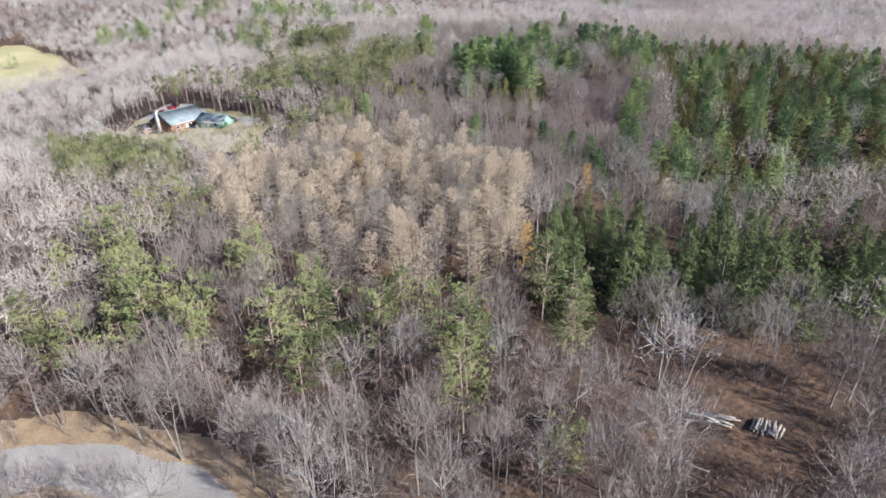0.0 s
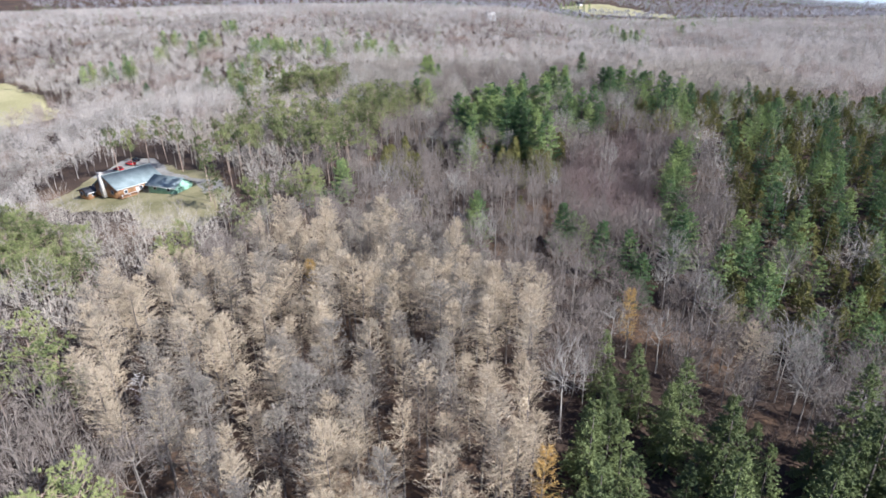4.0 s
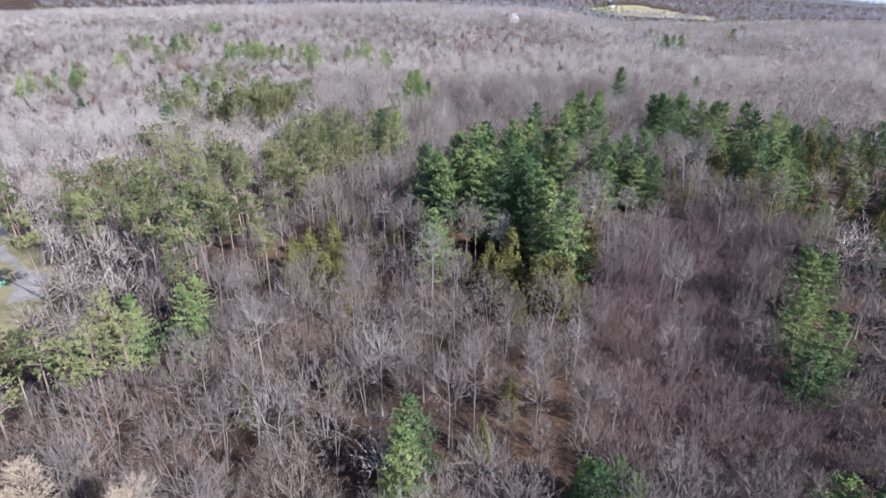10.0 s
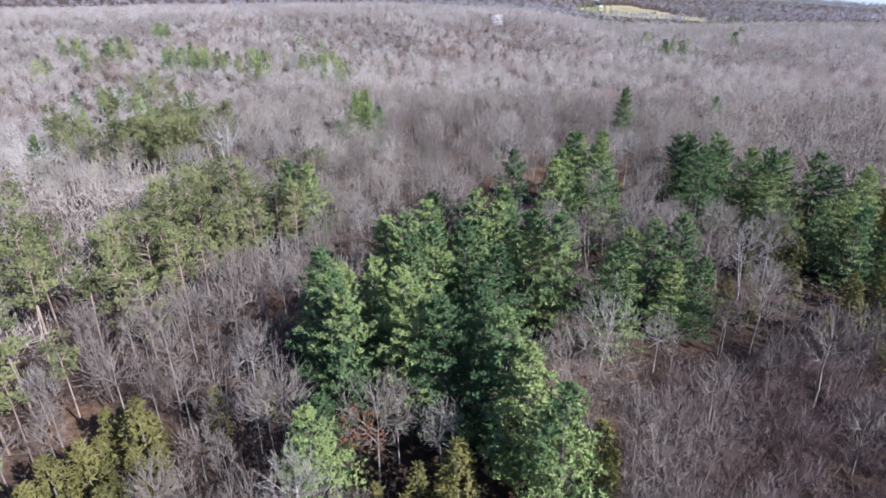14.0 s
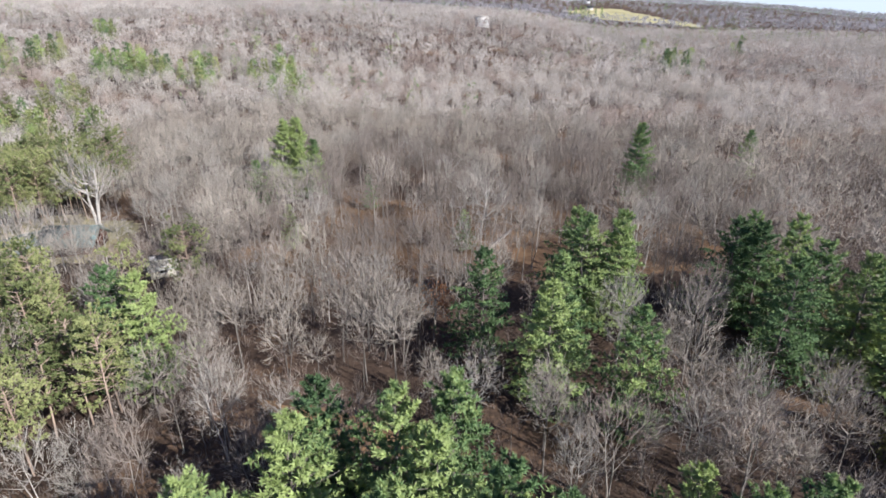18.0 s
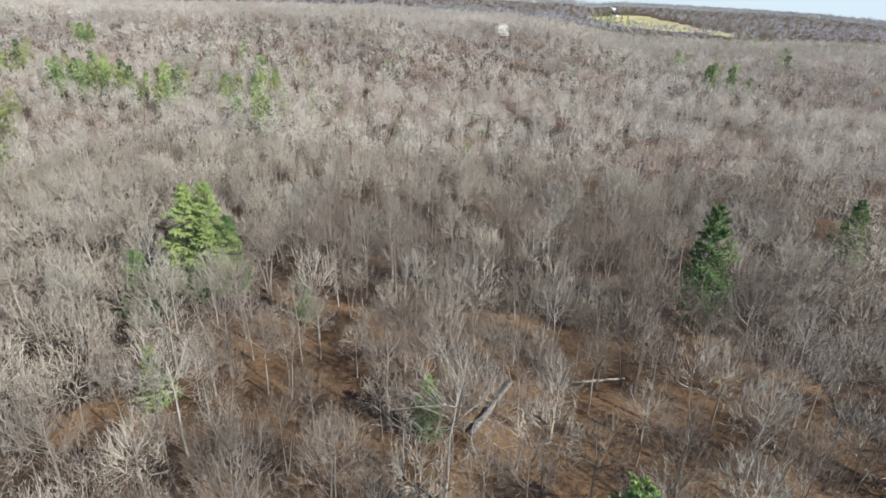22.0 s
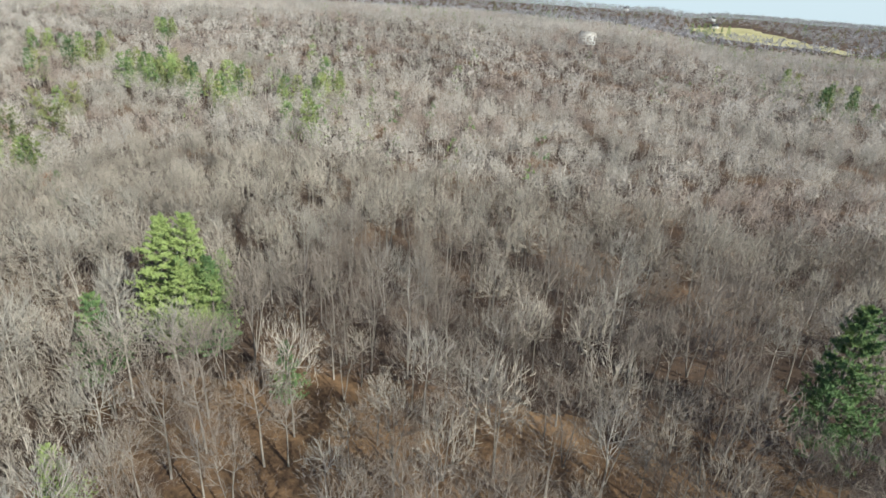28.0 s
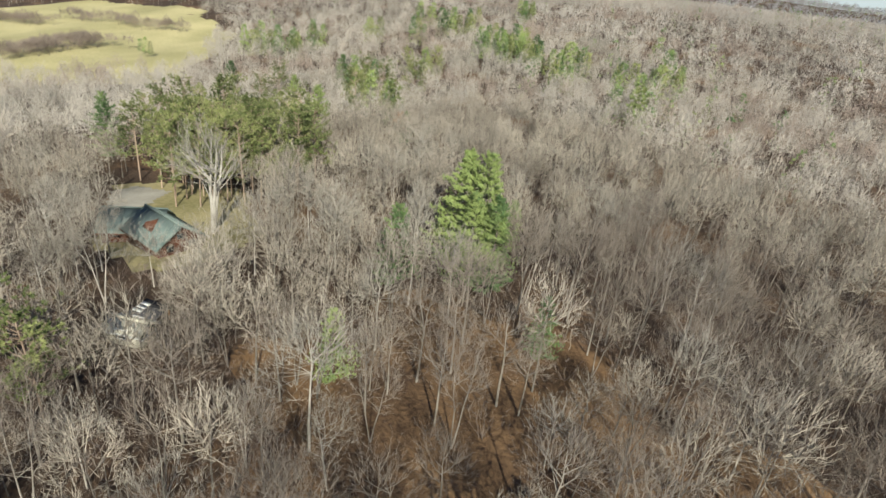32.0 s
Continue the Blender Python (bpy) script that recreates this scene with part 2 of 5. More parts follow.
def bare_tree(h, stems=1, limbs=8, subs=42, twigs=340, spread=1.0, width=0.03, sides=5, stout=1.0):
    """A leafless hardwood: a trunk, rising limbs, branches and fine twigs that fan out to a rounded head."""
    stem, l0, l1 = [], [], []
    ph = rng.uniform(0, 6.28, 3)
    centre = np.array([0, 0, 0.63 * h])
    radii = np.array([0.27 * spread, 0.27 * spread, 0.36]) * h
    low = np.array([0, 0, 0.36 * h])
    r = 0.0088 * stout * h / stems ** 0.5
    for s in range(stems):
        a = rng.uniform(0, 6.28)
        lean = 0.03 if stems == 1 else rng.uniform(0.10, 0.2)
        zz = np.linspace(0, rng.uniform(0.74, 0.84) * h, 5)
        wob = rng.normal(0, 0.012 * h, (5, 2)) * (zz / h)[:, None]
        pts = np.stack([np.cos(a) * lean * zz + wob[:, 0], np.sin(a) * lean * zz + wob[:, 1], zz], 1)
        pts[0, 2] = -0.4
        stem.append(spine(pts, r * np.array([1.25, 0.95, 0.7, 0.42, 0.14]), sides))
        end = dome(limbs, centre, radii, 0.5, 0.78, ph, -0.15)
        z0 = np.clip(end[:, 2] - rng.uniform(0.8, 1.4, limbs) * np.hypot(end[:, 0], end[:, 1]), 0.24 * h, 0.68 * h)
        at = np.stack([np.interp(z0, zz, pts[:, k]) for k in range(3)], 1)
        mid = at * 0.5 + end * 0.5 + np.array([0, 0, -0.012 * h]) + rng.normal(0, 0.012 * h, (limbs, 3))
        rr = r * np.interp(z0, [0, h], [0.55, 0.28])
        stem.append(tubes(at, mid, rr, rr * 0.6, 3))
        stem.append(tubes(mid, end, rr * 0.6, rr * 0.2, 3))
        l0 += [at, mid, pts[3:4]]
        l1 += [mid, end, pts[4:5]]
    l0, l1 = np.concatenate(l0), np.concatenate(l1)
    f = np.array([0.3, 0.65, 1.0])[:, None, None]
    nodes = (l0[None] * (1 - f) + l1[None] * f).reshape(-1, 3)
    b1 = dome(subs, centre, radii, 0.72, 0.95, ph, -0.35)
    b0 = nodes[nearest(b1 * 0.62 + low * 0.38, nodes)]
    big = blades(b0, b1, width * 1.7)
    f = np.array([0.35, 0.55, 0.75, 0.95])[:, None, None]
    forks = np.concatenate([(b0[None] * (1 - f) + b1[None] * f).reshape(-1, 3), nodes])
    twigs = twigs // 3
    t1 = dome(twigs, centre, radii, 0.66, 1.04, ph, -0.42)
    t0 = forks[nearest(t1 * 0.84 + low * 0.16, forks)]
    d = t1 - t0
    ln = np.linalg.norm(d, axis=1, keepdims=True)
    t0 = t1 - d * np.minimum(1, 0.13 * h / np.maximum(ln, 0.01))
    t1 = t1 + rng.normal(0, 0.02 * h, t1.shape) + np.array([0, 0, 0.015 * h])
    j = np.repeat(np.arange(twigs), 2)
    f = rng.uniform(0.3, 0.95, (len(j), 1))
    s0 = t0[j] * (1 - f) + t1[j] * f
    s1 = s0 + unit(unit(t1 - t0)[j] * 0.8 + 0.75 * rand_dirs(len(j)) + np.array([0, 0, 0.35])) * h * rng.uniform(0.03, 0.075, (len(j), 1))
    return join(*stem), join(big, blades(t0, t1, width * rng.uniform(0.8, 1.3, twigs)), blades(s0, s1, width * rng.uniform(0.6, 1.0, len(j))))


def larch(h, n=170, per=20, width=0.042, base=0.30, r=0.15, droop=0.16, sides=5):
    """A round-tipped plume of level, feathery branches above a bare lower stem with a few dead stubs."""
    pts = [(0, 0, -0.4), (0, 0, h * 0.4), (rng.normal(0, 0.1), rng.normal(0, 0.1), h * 0.75), (0, 0, h * 0.99)]
    stem = spine(pts, 0.0095 * h * np.array([1.2, 0.8, 0.4, 0.05]), sides)
    q = 30
    zu = rng.uniform(0.08, base + 0.08, q)
    za = rng.uniform(0, 6.28, q)
    s0 = np.stack([0 * zu, 0 * zu, zu * h], 1)
    s1 = s0 + np.stack([np.cos(za), np.sin(za), 0 * za - 0.1], 1) * h * rng.uniform(0.04, 0.11, (q, 1))
    u = base + (0.985 - base) * (rng.uniform(0, 1, n) ** 0.85)
    az = rng.uniform(0, 6.28, n)
    lop = 1 + 0.16 * np.sin(az + rng.uniform(0, 6.28)) + 0.14 * np.sin(17 * u + 2 * az)
    prof = np.clip((1.0 - u) / (1 - base), 0, 1) ** 0.47 * np.minimum(1, 0.55 + (u - base) * 1.6)
    ln = h * r * prof * lop * rng.uniform(0.65, 1.1, n) + 0.12
    p0 = np.stack([0 * u, 0 * u, u * h], 1)
    up = 0.75 - droop * 5.0 * (1 - u)
    d = unit(np.stack([np.cos(az), np.sin(az), up], 1))
    p1 = p0 + d * ln[:, None]
    arms = blades(p0, p1, 0.06)
    j = np.repeat(np.arange(n), per)
    f = rng.uniform(0.15, 1.0, (len(j), 1)) ** 0.7
    t0 = p0[j] * (1 - f) + p1[j] * f
    way = unit(d[j] * 0.7 + 0.75 * rand_dirs(len(j)) + np.array([0, 0, 0.2]))
    t1 = t0 + way * rng.uniform(0.28, 0.62, (len(j), 1)) * h / 17
    return join(stem, blades(s0, s1, 0.07)), join(arms, blades(t0, t1, width * rng.uniform(0.6, 1.4, len(j))))


def tufts(at, along, size, k, width, out=0.9, face=None):
    """k needle sprays round each point."""
    j = np.repeat(np.arange(len(at)), k)
    d = unit(along[j] * out + rand_dirs(len(j)))
    ln = np.repeat(size, k)[:, None] * rng.uniform(0.6, 1.2, (len(j), 1))
    p0 = at[j] - d * ln * 0.15
    return blades(p0, p0 + d * ln, width * ln[:, 0], None if face is None else face[j], 0.6)


def white_pine(h, layers=15, arms=6, per=10, k=16, width=0.36, base=0.06, r=0.30, size=0.038):
    """Whorls of limbs, each ending in a wide flat pad of upturned needle sprays, with gaps between the pads."""
    pts = [(0, 0, -0.4), (0.1, 0, h * 0.4), (rng.normal(0, 0.25), rng.normal(0, 0.25), h * 0.75), (0, 0, h * 0.98)]
    stem = [spine(pts, 0.011 * h * np.array([1.2, 0.85, 0.45, 0.06]), 6)]
    u = np.repeat(np.linspace(base, 0.975, layers) ** 0.95, arms) + rng.normal(0, 0.020, layers * arms)
    n = len(u)
    az = (np.tile(np.arange(arms), layers) + np.repeat(rng.uniform(0, arms, layers), arms) + rng.uniform(-0.28, 0.28, n)) * 6.283 / arms
    lop = 1 + 0.22 * np.sin(az + rng.uniform(0, 6.28)) * (1 - u)
    prof = np.clip(1.02 - u, 0.02, 1) ** 0.68 * np.minimum(1, 0.82 + (u - base))
    ln = h * r * 1.25 * prof * rng.uniform(0.5, 1.15, n) * lop + 0.25
    p0 = np.stack([0 * u, 0 * u, u * h], 1)
    d = unit(np.stack([np.cos(az), np.sin(az), 0.02 + 1.5 * np.maximum(u - 0.55, 0)], 1))
    p1 = p0 + d * ln[:, None]
    p1[:, 2] += 0.10 * ln
    stem.append(tubes(p0, p1, 0.04 + 0 * u, 0.012 + 0 * u, 3))
    j = np.repeat(np.arange(n), per)
    f = np.tile((np.arange(per) + 0.5) / per, n)[:, None] * 0.72 + 0.30
    c = p0[j] * (1 - f) + p1[j] * f
    side = np.stack([-np.sin(az), np.cos(az), 0 * az], 1)[j]
    wing = np.tile(np.where(np.arange(per) % 2, 1.0, -1.0), n)[:, None] * rng.uniform(0.05, 1.0, (len(j), 1))
    span = np.minimum(0.36 * ln[j][:, None], 1.5) * (1.25 - 0.95 * f)
    c += side * wing * span + rng.normal(0, 0.05, c.shape) + np.array([0, 0, 1.0]) * (0.12 * f ** 2 * ln[j][:, None] - 0.12 * np.abs(wing) * span)
    big = np.full(len(c), size * h) * rng.uniform(0.75, 1.25, len(c)) * (0.65 + 0.35 * prof[j])
    along = d[j] * 0.7 + side * wing * 0.4 + np.array([0, 0, 0.55])
    return join(*stem), tufts(c, along, big, k, width, 0.7, d[j] * 0.7 + np.array([0, 0, 0.8]))


def red_pine(h, n=30, per=9, k=10, base=0.5, r=0.17, width=0.3):
    lean = rng.normal(0, 0.03, 2) * h
    pts = [(0, 0, -0.4), (*lean * 0.3, h * 0.45), (*lean * 0.8, h * 0.8), (*lean, h * 0.98)]
    stem = [spine(pts, 0.0085 * h * np.array([1.2, 0.9, 0.55, 0.1]), 5)]
    u = rng.uniform(base, 0.97, n)
    az = rng.uniform(0, 6.28, n)
    p0 = np.stack([np.interp(u * h, [0, h], [0, lean[0]]), np.interp(u * h, [0, h], [0, lean[1]]), u * h], 1)
    prof = np.sqrt(np.clip(1 - ((u - (base + 0.15)) / (1 - base)) ** 2, 0.08, 1))
    ln = h * r * prof * rng.uniform(0.55, 1.15, n)
    d = unit(np.stack([np.cos(az), np.sin(az), 0.25 + 0.5 * (u - base)], 1))
    p1 = p0 + d * ln[:, None]
    stem.append(tubes(p0, p1, 0.055 + 0 * u, 0.02 + 0 * u, 3))
    j = np.repeat(np.arange(n), per)
    f = rng.uniform(0.45, 1.05, (len(j), 1))
    c = p0[j] * (1 - f) + p1[j] * f + rng.normal(0, 0.018 * h, (len(j), 3))
    return join(*stem), tufts(c, d[j] + np.array([0, 0, 0.6]), 0.030 * h * rng.uniform(0.7, 1.2, len(c)), k, width, 0.7, d[j] + np.array([0, 0, 0.7]))


def spruce(h, layers=22, arms=8, per=7, k=8, base=0.05, r=0.25, width=0.36):
    stem = spine([(0, 0, -0.4), (0, 0, h * 0.5), (0, 0, h)], 0.011 * h * np.array([1.2, 0.7, 0.05]), 5)
    u = np.repeat(np.linspace(base, 0.98, layers), arms) + rng.normal(0, 0.015, layers * arms)
    n = len(u)
    az = rng.uniform(0, 6.28, n)
    ln = h * r * np.clip(1.03 - u, 0.02, 1) ** 0.9 * rng.uniform(0.8, 1.15, n) + 0.25
    p0 = np.stack([0 * u, 0 * u, u * h], 1)
    d = unit(np.stack([np.cos(az), np.sin(az), -0.25 + 0.5 * u], 1))
    p1 = p0 + d * ln[:, None]
    j = np.repeat(np.arange(n), per)
    f = np.tile(np.linspace(0.35, 1.0, per), n)[:, None]
    c = p0[j] * (1 - f) + p1[j] * f + rng.normal(0, 0.1, (len(j), 3))
    return stem, tufts(c, d[j] + np.array([0, 0, -0.1]), 0.034 * h * rng.uniform(0.7, 1.2, len(c)) * (0.6 + 0.6 * (1 - u[j])), k, width, 0.9, d[j] + np.array([0, 0, 0.7]))


def cedar(h, n=280, k=7, r=0.23, width=0.34):
    stem = spine([(0, 0, -0.3), (0, 0, h * 0.5), (0, 0, h * 0.95)], 0.013 * h * np.array([1.2, 0.8, 0.1]), 4)
    u = rng.uniform(0.06, 1.0, n)
    az = rng.uniform(0, 6.28, n)
    lob = 1 + 0.3 * np.sin(3 * az + 5 * u)
    rad = h * r * np.sqrt(np.clip(1 - u, 0.01, 1)) * np.minimum(1, 0.6 + u * 2) * lob * rng.uniform(0.55, 1.05, n)
    c = np.stack([np.cos(az) * rad, np.sin(az) * rad, u * h], 1)
    d = unit(np.stack([np.cos(az), np.sin(az), 1.3 + 0 * u], 1))
    return stem, tufts(c, d, 0.078 * h * rng.uniform(0.6, 1.1, n), k, width, 0.8, d * np.array([1, 1, 0.4]))


def leafy_oak(h, n=420, width=0.4):
    stem, twig = bare_tree(h, 1, 8, 40, 60, 0.9, 0.04)
    v = twig[0].reshape(-1, 3, 3)[:, 2]
    i = rng.integers(0, len(v), n)
    c = v[i] + rng.normal(0, 0.3, (n, 3))
    return join(stem, twig), tufts(c, unit(c - np.array([0, 0, h * 0.5])), 0.035 * h * rng.uniform(0.7, 1.3, n), 4, width)


def shrub(h, n=22, width=0.05, per=3):
    """A many-stemmed leafless bush with an arching round head."""
    az = rng.uniform(0, 6.28, n)
    tip = rng.uniform(0.15, 0.85, n) ** 0.7
    p0 = rng.normal(0, 0.22, (n, 3)) * np.array([1, 1, 0])
    p1 = p0 + np.stack([np.cos(az) * tip * 0.62, np.sin(az) * tip * 0.62, np.sqrt(1.05 - tip ** 2)], 1) * h * rng.uniform(0.7, 1.05, (n, 1))
    d = unit(p1 - p0)
    j = np.repeat(np.arange(n), per)
    f = rng.uniform(0.35, 0.95, (len(j), 1))
    t0 = p0[j] * (1 - f) + p1[j] * f
    t1 = t0 + unit(d[j] + 0.8 * rand_dirs(len(j)) + np.array([0, 0, 0.25])) * h * rng.uniform(0.16, 0.36, (len(j), 1))
    return join(blades(p0, p1, width), blades(t0, t1, width * 0.8))


def far_tree(h, n=34, width=0.34, r=0.25, reach=1.0):
    """A bare tree as it is kept for the distance: a stem and a soft round head of upswept twigs."""
    stem = blades(np.array([[0, 0, -0.5]]), np.array([[0, 0, h * 0.85]]), 0.22)
    ph = rng.uniform(0, 6.28, 3)
    mid = np.array([0, 0, 0.60 * h])
    c1 = dome(n, mid, np.array([r, r, 0.37]) * h, 0.72, 1.06, ph, -0.4)
    out = unit(c1 - mid)
    d = unit(out * 0.45 + np.array([0, 0, 0.8]) + 0.45 * rand_dirs(n))
    return join(stem, blades(c1 - d * h * reach * rng.uniform(0.10, 0.19, (n, 1)), c1, width, out + np.array([0, 0, 0.35]), 0.6))


def far_tree(h, n=34, width=0.34, r=0.25, reach=1.0):
    """A bare tree as it is kept for the distance: a stem and a rounded head of twigs that fan outward."""
    stem = blades(np.array([[0, 0, -0.5]]), np.array([[0, 0, h * 0.85]]), 0.25)
    ph = rng.uniform(0, 6.28, 3)
    c1 = dome(n, np.array([0, 0, 0.64 * h]), np.array([r, r, 0.35]) * h, 0.66, 1.08, ph, -0.45)
    d = unit(c1 - np.array([0, 0, 0.50 * h]) + rng.normal(0, 0.16 * h, c1.shape))
    return join(stem, blades(c1 - d * h * reach * rng.uniform(0.09, 0.20, (n, 1)), c1, width))


def far_pine(h, n=170, r=0.25):
    u = rng.uniform(0.2, 1.0, n)
    az = rng.uniform(0, 6.28, n)
    rad = h * r * (1.08 - u) ** 0.6 * rng.uniform(0.4, 1.0, n) * (1 + 0.25 * np.sin(2 * az + rng.uniform(0, 6.28)))
    c = np.stack([np.cos(az) * rad, np.sin(az) * rad, u * h], 1)
    d = unit(np.stack([np.cos(az), np.sin(az), 0.5 + 0 * u], 1))
    return tufts(c, d, 0.07 * h * rng.uniform(0.7, 1.2, n), 3, 0.42, 0.9, d)

# ---- part helper and ground ----
def part(name, me, parent, label=""):
    ob = new(name, me)
    ob.parent = parent
    return tagged(ob, label)


def axis(parts):
    return np.unique(np.concatenate([np.arange(a, b + 0.1, s) for a, b, s in parts]))


def sheet(xs, ys, lift=0.0, keep=None):
    """A draped grid over the land; keep(x, y) picks its cells."""
    gx, gy = np.meshgrid(xs, ys)
    v = np.stack([gx, gy, height(gx, gy) + lift], -1).reshape(-1, 3)
    w = len(xs)
    i = (np.arange(len(ys) - 1)[:, None] * w + np.arange(w - 1)[None]).ravel()
    if keep is not None:
        c = v[i] * 0.5 + v[i + w + 1] * 0.5
        i = i[keep(c[:, 0], c[:, 1])]
    f = np.concatenate([np.stack([i, i + 1, i + w + 1], 1), np.stack([i, i + w + 1, i + w], 1)])
    used, inv = np.unique(f, return_inverse=True)
    return v[used], inv.reshape(-1, 3)


def smooth(me):
    me.polygons.foreach_set("use_smooth", np.ones(len(me.polygons), dtype=bool))
    return me


xs = axis([(-4800, -800, 80), (-800, -240, 20), (-240, 140, 4), (140, 600, 20), (600, 4800, 80)])
ys = axis([(-1500, 0, 60), (0, 480, 4), (480, 1300, 20), (1300, 4900, 60)])
ground = new("ground", smooth(mesh_of("ground", sheet(xs, ys), LITTER)))
tagged(ground, "brown leaf-littered forest floor rolling to far ridges", "ground", kind="structure")


def inside(poly, x, y):
    x, y = np.asarray(x, float), np.asarray(y, float)
    r = np.zeros(x.shape, bool)
    for (x0, y0), (x1, y1) in zip(poly, poly[1:] + poly[:1]):
        cross = (y0 > y) != (y1 > y)
        r ^= cross & (x < (x1 - x0) * (y - y0) / ((y1 - y0) or 1e-9) + x0)
    return r


def wavy(poly, x, y, amp=2.0, size=9.0):
    """inside() with an uneven edge."""
    return inside(poly, x + amp * np.sin(y / size + 1) + 0.5 * amp * np.sin(y / size * 2.7), y + amp * np.sin(x / size) + 0.5 * amp * np.sin(x / size * 3.1))


def patch(name, mat, label, poly, cell, lift, amp=2.0, size=9.0):
    px, py = [p[0] for p in poly], [p[1] for p in poly]
    g = sheet(np.arange(min(px) - 5, max(px) + 5, cell), np.arange(min(py) - 5, max(py) + 5, cell), lift, lambda x, y: wavy(poly, x, y, amp, size))
    return tagged(new(name, smooth(mesh_of(name, g, mat))), label, "ground", kind="structure")


band = np.radians(np.linspace(-70, 70, 57))
rim = np.stack([4650 * np.sin(band), 300 + 4650 * np.cos(band), 0 * band], 1)
rows = np.concatenate([rim + np.array([0, 0, z]) for z in (-300.0, 200.0, 900.0)])
k = np.concatenate([np.arange(56), 57 + np.arange(56)])
haze = bpy.data.materials.new("pale_horizon_sky")
haze.use_nodes = True
glow = haze.node_tree.nodes.new("ShaderNodeEmission")
glow.inputs["Color"].default_value = (0.80, 0.91, 1.0, 1)
glow.inputs["Strength"].default_value = 0.6
haze.node_tree.links.new(glow.outputs[0], haze.node_tree.nodes["Material Output"].inputs["Surface"])
sky_band = new("backdrop", mesh_of("backdrop", (rows, np.concatenate([np.stack([k, k + 1, k + 58], 1), np.stack([k, k + 58, k + 57], 1)])), haze))
tagged(sky_band, "pale hazy sky low over the far ridges", "sky", kind="structure")

FIELD = [(-336, 360), (-322, 400), (-325, 425), (-380, 450), (-470, 490), (-575, 505), (-720, 460), (-720, 340), (-560, 335), (-420, 335), (-350, 338)]
FAR_FIELD = [(60, 2300), (140, 2400), (260, 2430), (300, 2150), (345, 1700), (330, 1560), (290, 1640), (200, 1850), (110, 2050)]
YARD = [(-182, 232), (-184, 262), (-178, 282), (-160, 272), (-140, 258), (-112, 240), (-100, 232), (-98, 196), (-118, 196), (-134, 214), (-158, 222)]
YARD_TWO = [(-138, 352), (-136, 364), (-126, 373), (-104, 373), (-92, 368), (-86, 360), (-86, 348), (-98, 345), (-110, 346), (-122, 346)]
CLEARING = [(16, 84), (24, 76), (42, 74), (46, 62), (36, 56), (22, 62), (12, 76)]
ROAD = [(-90, 30), (-80, 48), (-62, 55), (-50, 55.5), (-38, 53.5), (-26, 47), (-14, 36), (-22, 30), (-34, 43), (-44, 47.5), (-56, 48), (-70, 42), (-78, 28)]
VERGE = [(-94, 32), (-84, 54), (-64, 61), (-50, 61), (-36, 58), (-22, 50), (-10, 38), (-24, 26), (-36, 38), (-48, 43), (-64, 40), (-72, 24)]
patch("pasture", GRASS, "pale dry yellow-green pasture among woods", FIELD, 4.0, 0.25, 6, 30)
patch("far_pasture", GRASS, "distant sunlit yellow hillside pasture", FAR_FIELD, 12.0, 1.5, 10, 60)
patch("yard", LAWN, "patchy autumn lawn round the log house", YARD, 1.5, 0.06)
patch("house_lawn", LAWN, "pale leaf-strewn lawn beside the second house", YARD_TWO, 1.5, 0.06)
patch("verge", SAND, "sandy orange leaf-covered road verge", VERGE, 0.5, 0.05, 1.2)
patch("road", GRAVEL, "pale grey gravel road bending through trees", ROAD, 0.35, 0.10, 0.6, 8)
patch("lane", GRAVEL, "grey paved lane by the second house", [(-134, 350), (-136, 356), (-128, 361), (-122, 356), (-118, 351), (-124, 348)], 1.0, 0.10, 0.8)
patch("drive", GRAVEL, "grey gravel driveway beside the log house", [(-184, 258), (-180, 280), (-164, 278), (-150, 262), (-130, 246), (-112, 240), (-104, 232), (-112, 228), (-122, 240), (-140, 250), (-160, 256)], 1.0, 0.10, 1.0)

# ---- where the marked trees stand (x, y), by kind and height ----
WHITE_PINES = []
RED_PINES = []
CEDARS = []
FAR_PINES = []
RED_PINES += [(x, y, 15) for x, y in ((-45.1, 90.5), (-32.2, 83), (-30, 74.5), (-24.8, 75.3), (-18.6, 72.7), (-17.2, 81.8), (-9.4, 76), (6.5, 91.5), (-66.1, 83), (-64.2, 78.2), (-55, 77.2), (-48.6, 76.7), (-69.9, 90.6), (-81.8, 103.1), (-84, 100.4), (-80.6, 113.7), (-77.3, 118.3), (-67.8, 113.2), (9.7, 81.3), (-4.8, 74.9), (-33.4, 69), (-56.2, 73), (-4.5, 67.4), (-47.2, 88.1), (-66.8, 194.5), (-61.6, 194.1), (-58.3, 195), (-77.8, 194.1), (-73.3, 196.1), (-89.7, 241.7), (-85.9, 239.5), (-101.3, 243.8), (-94.4, 261.8), (-92.2, 266.5), (-83.1, 318.1), (-75.4, 318.8), (-67.1, 314.8), (-60.2, 309.7), (-59.5, 321.6), (-55.8, 332),)]
RED_PINES += [(x, y, 15) for x, y in ((-79.4, 304.4), (-69.2, 299.4), (-59.9, 294.9), (-53.2, 294.5), (-75.6, 291.6), (-72.3, 280.9), (-66.1, 281), (-60, 280.9), (-64.3, 270.9), (-58.7, 269.1), (-59.1, 286), (-49.8, 305), (-76.5, 310.7), (-72, 312.6), (-63.6, 308.5), (-51.9, 302.5), (-47.6, 301.1),)]
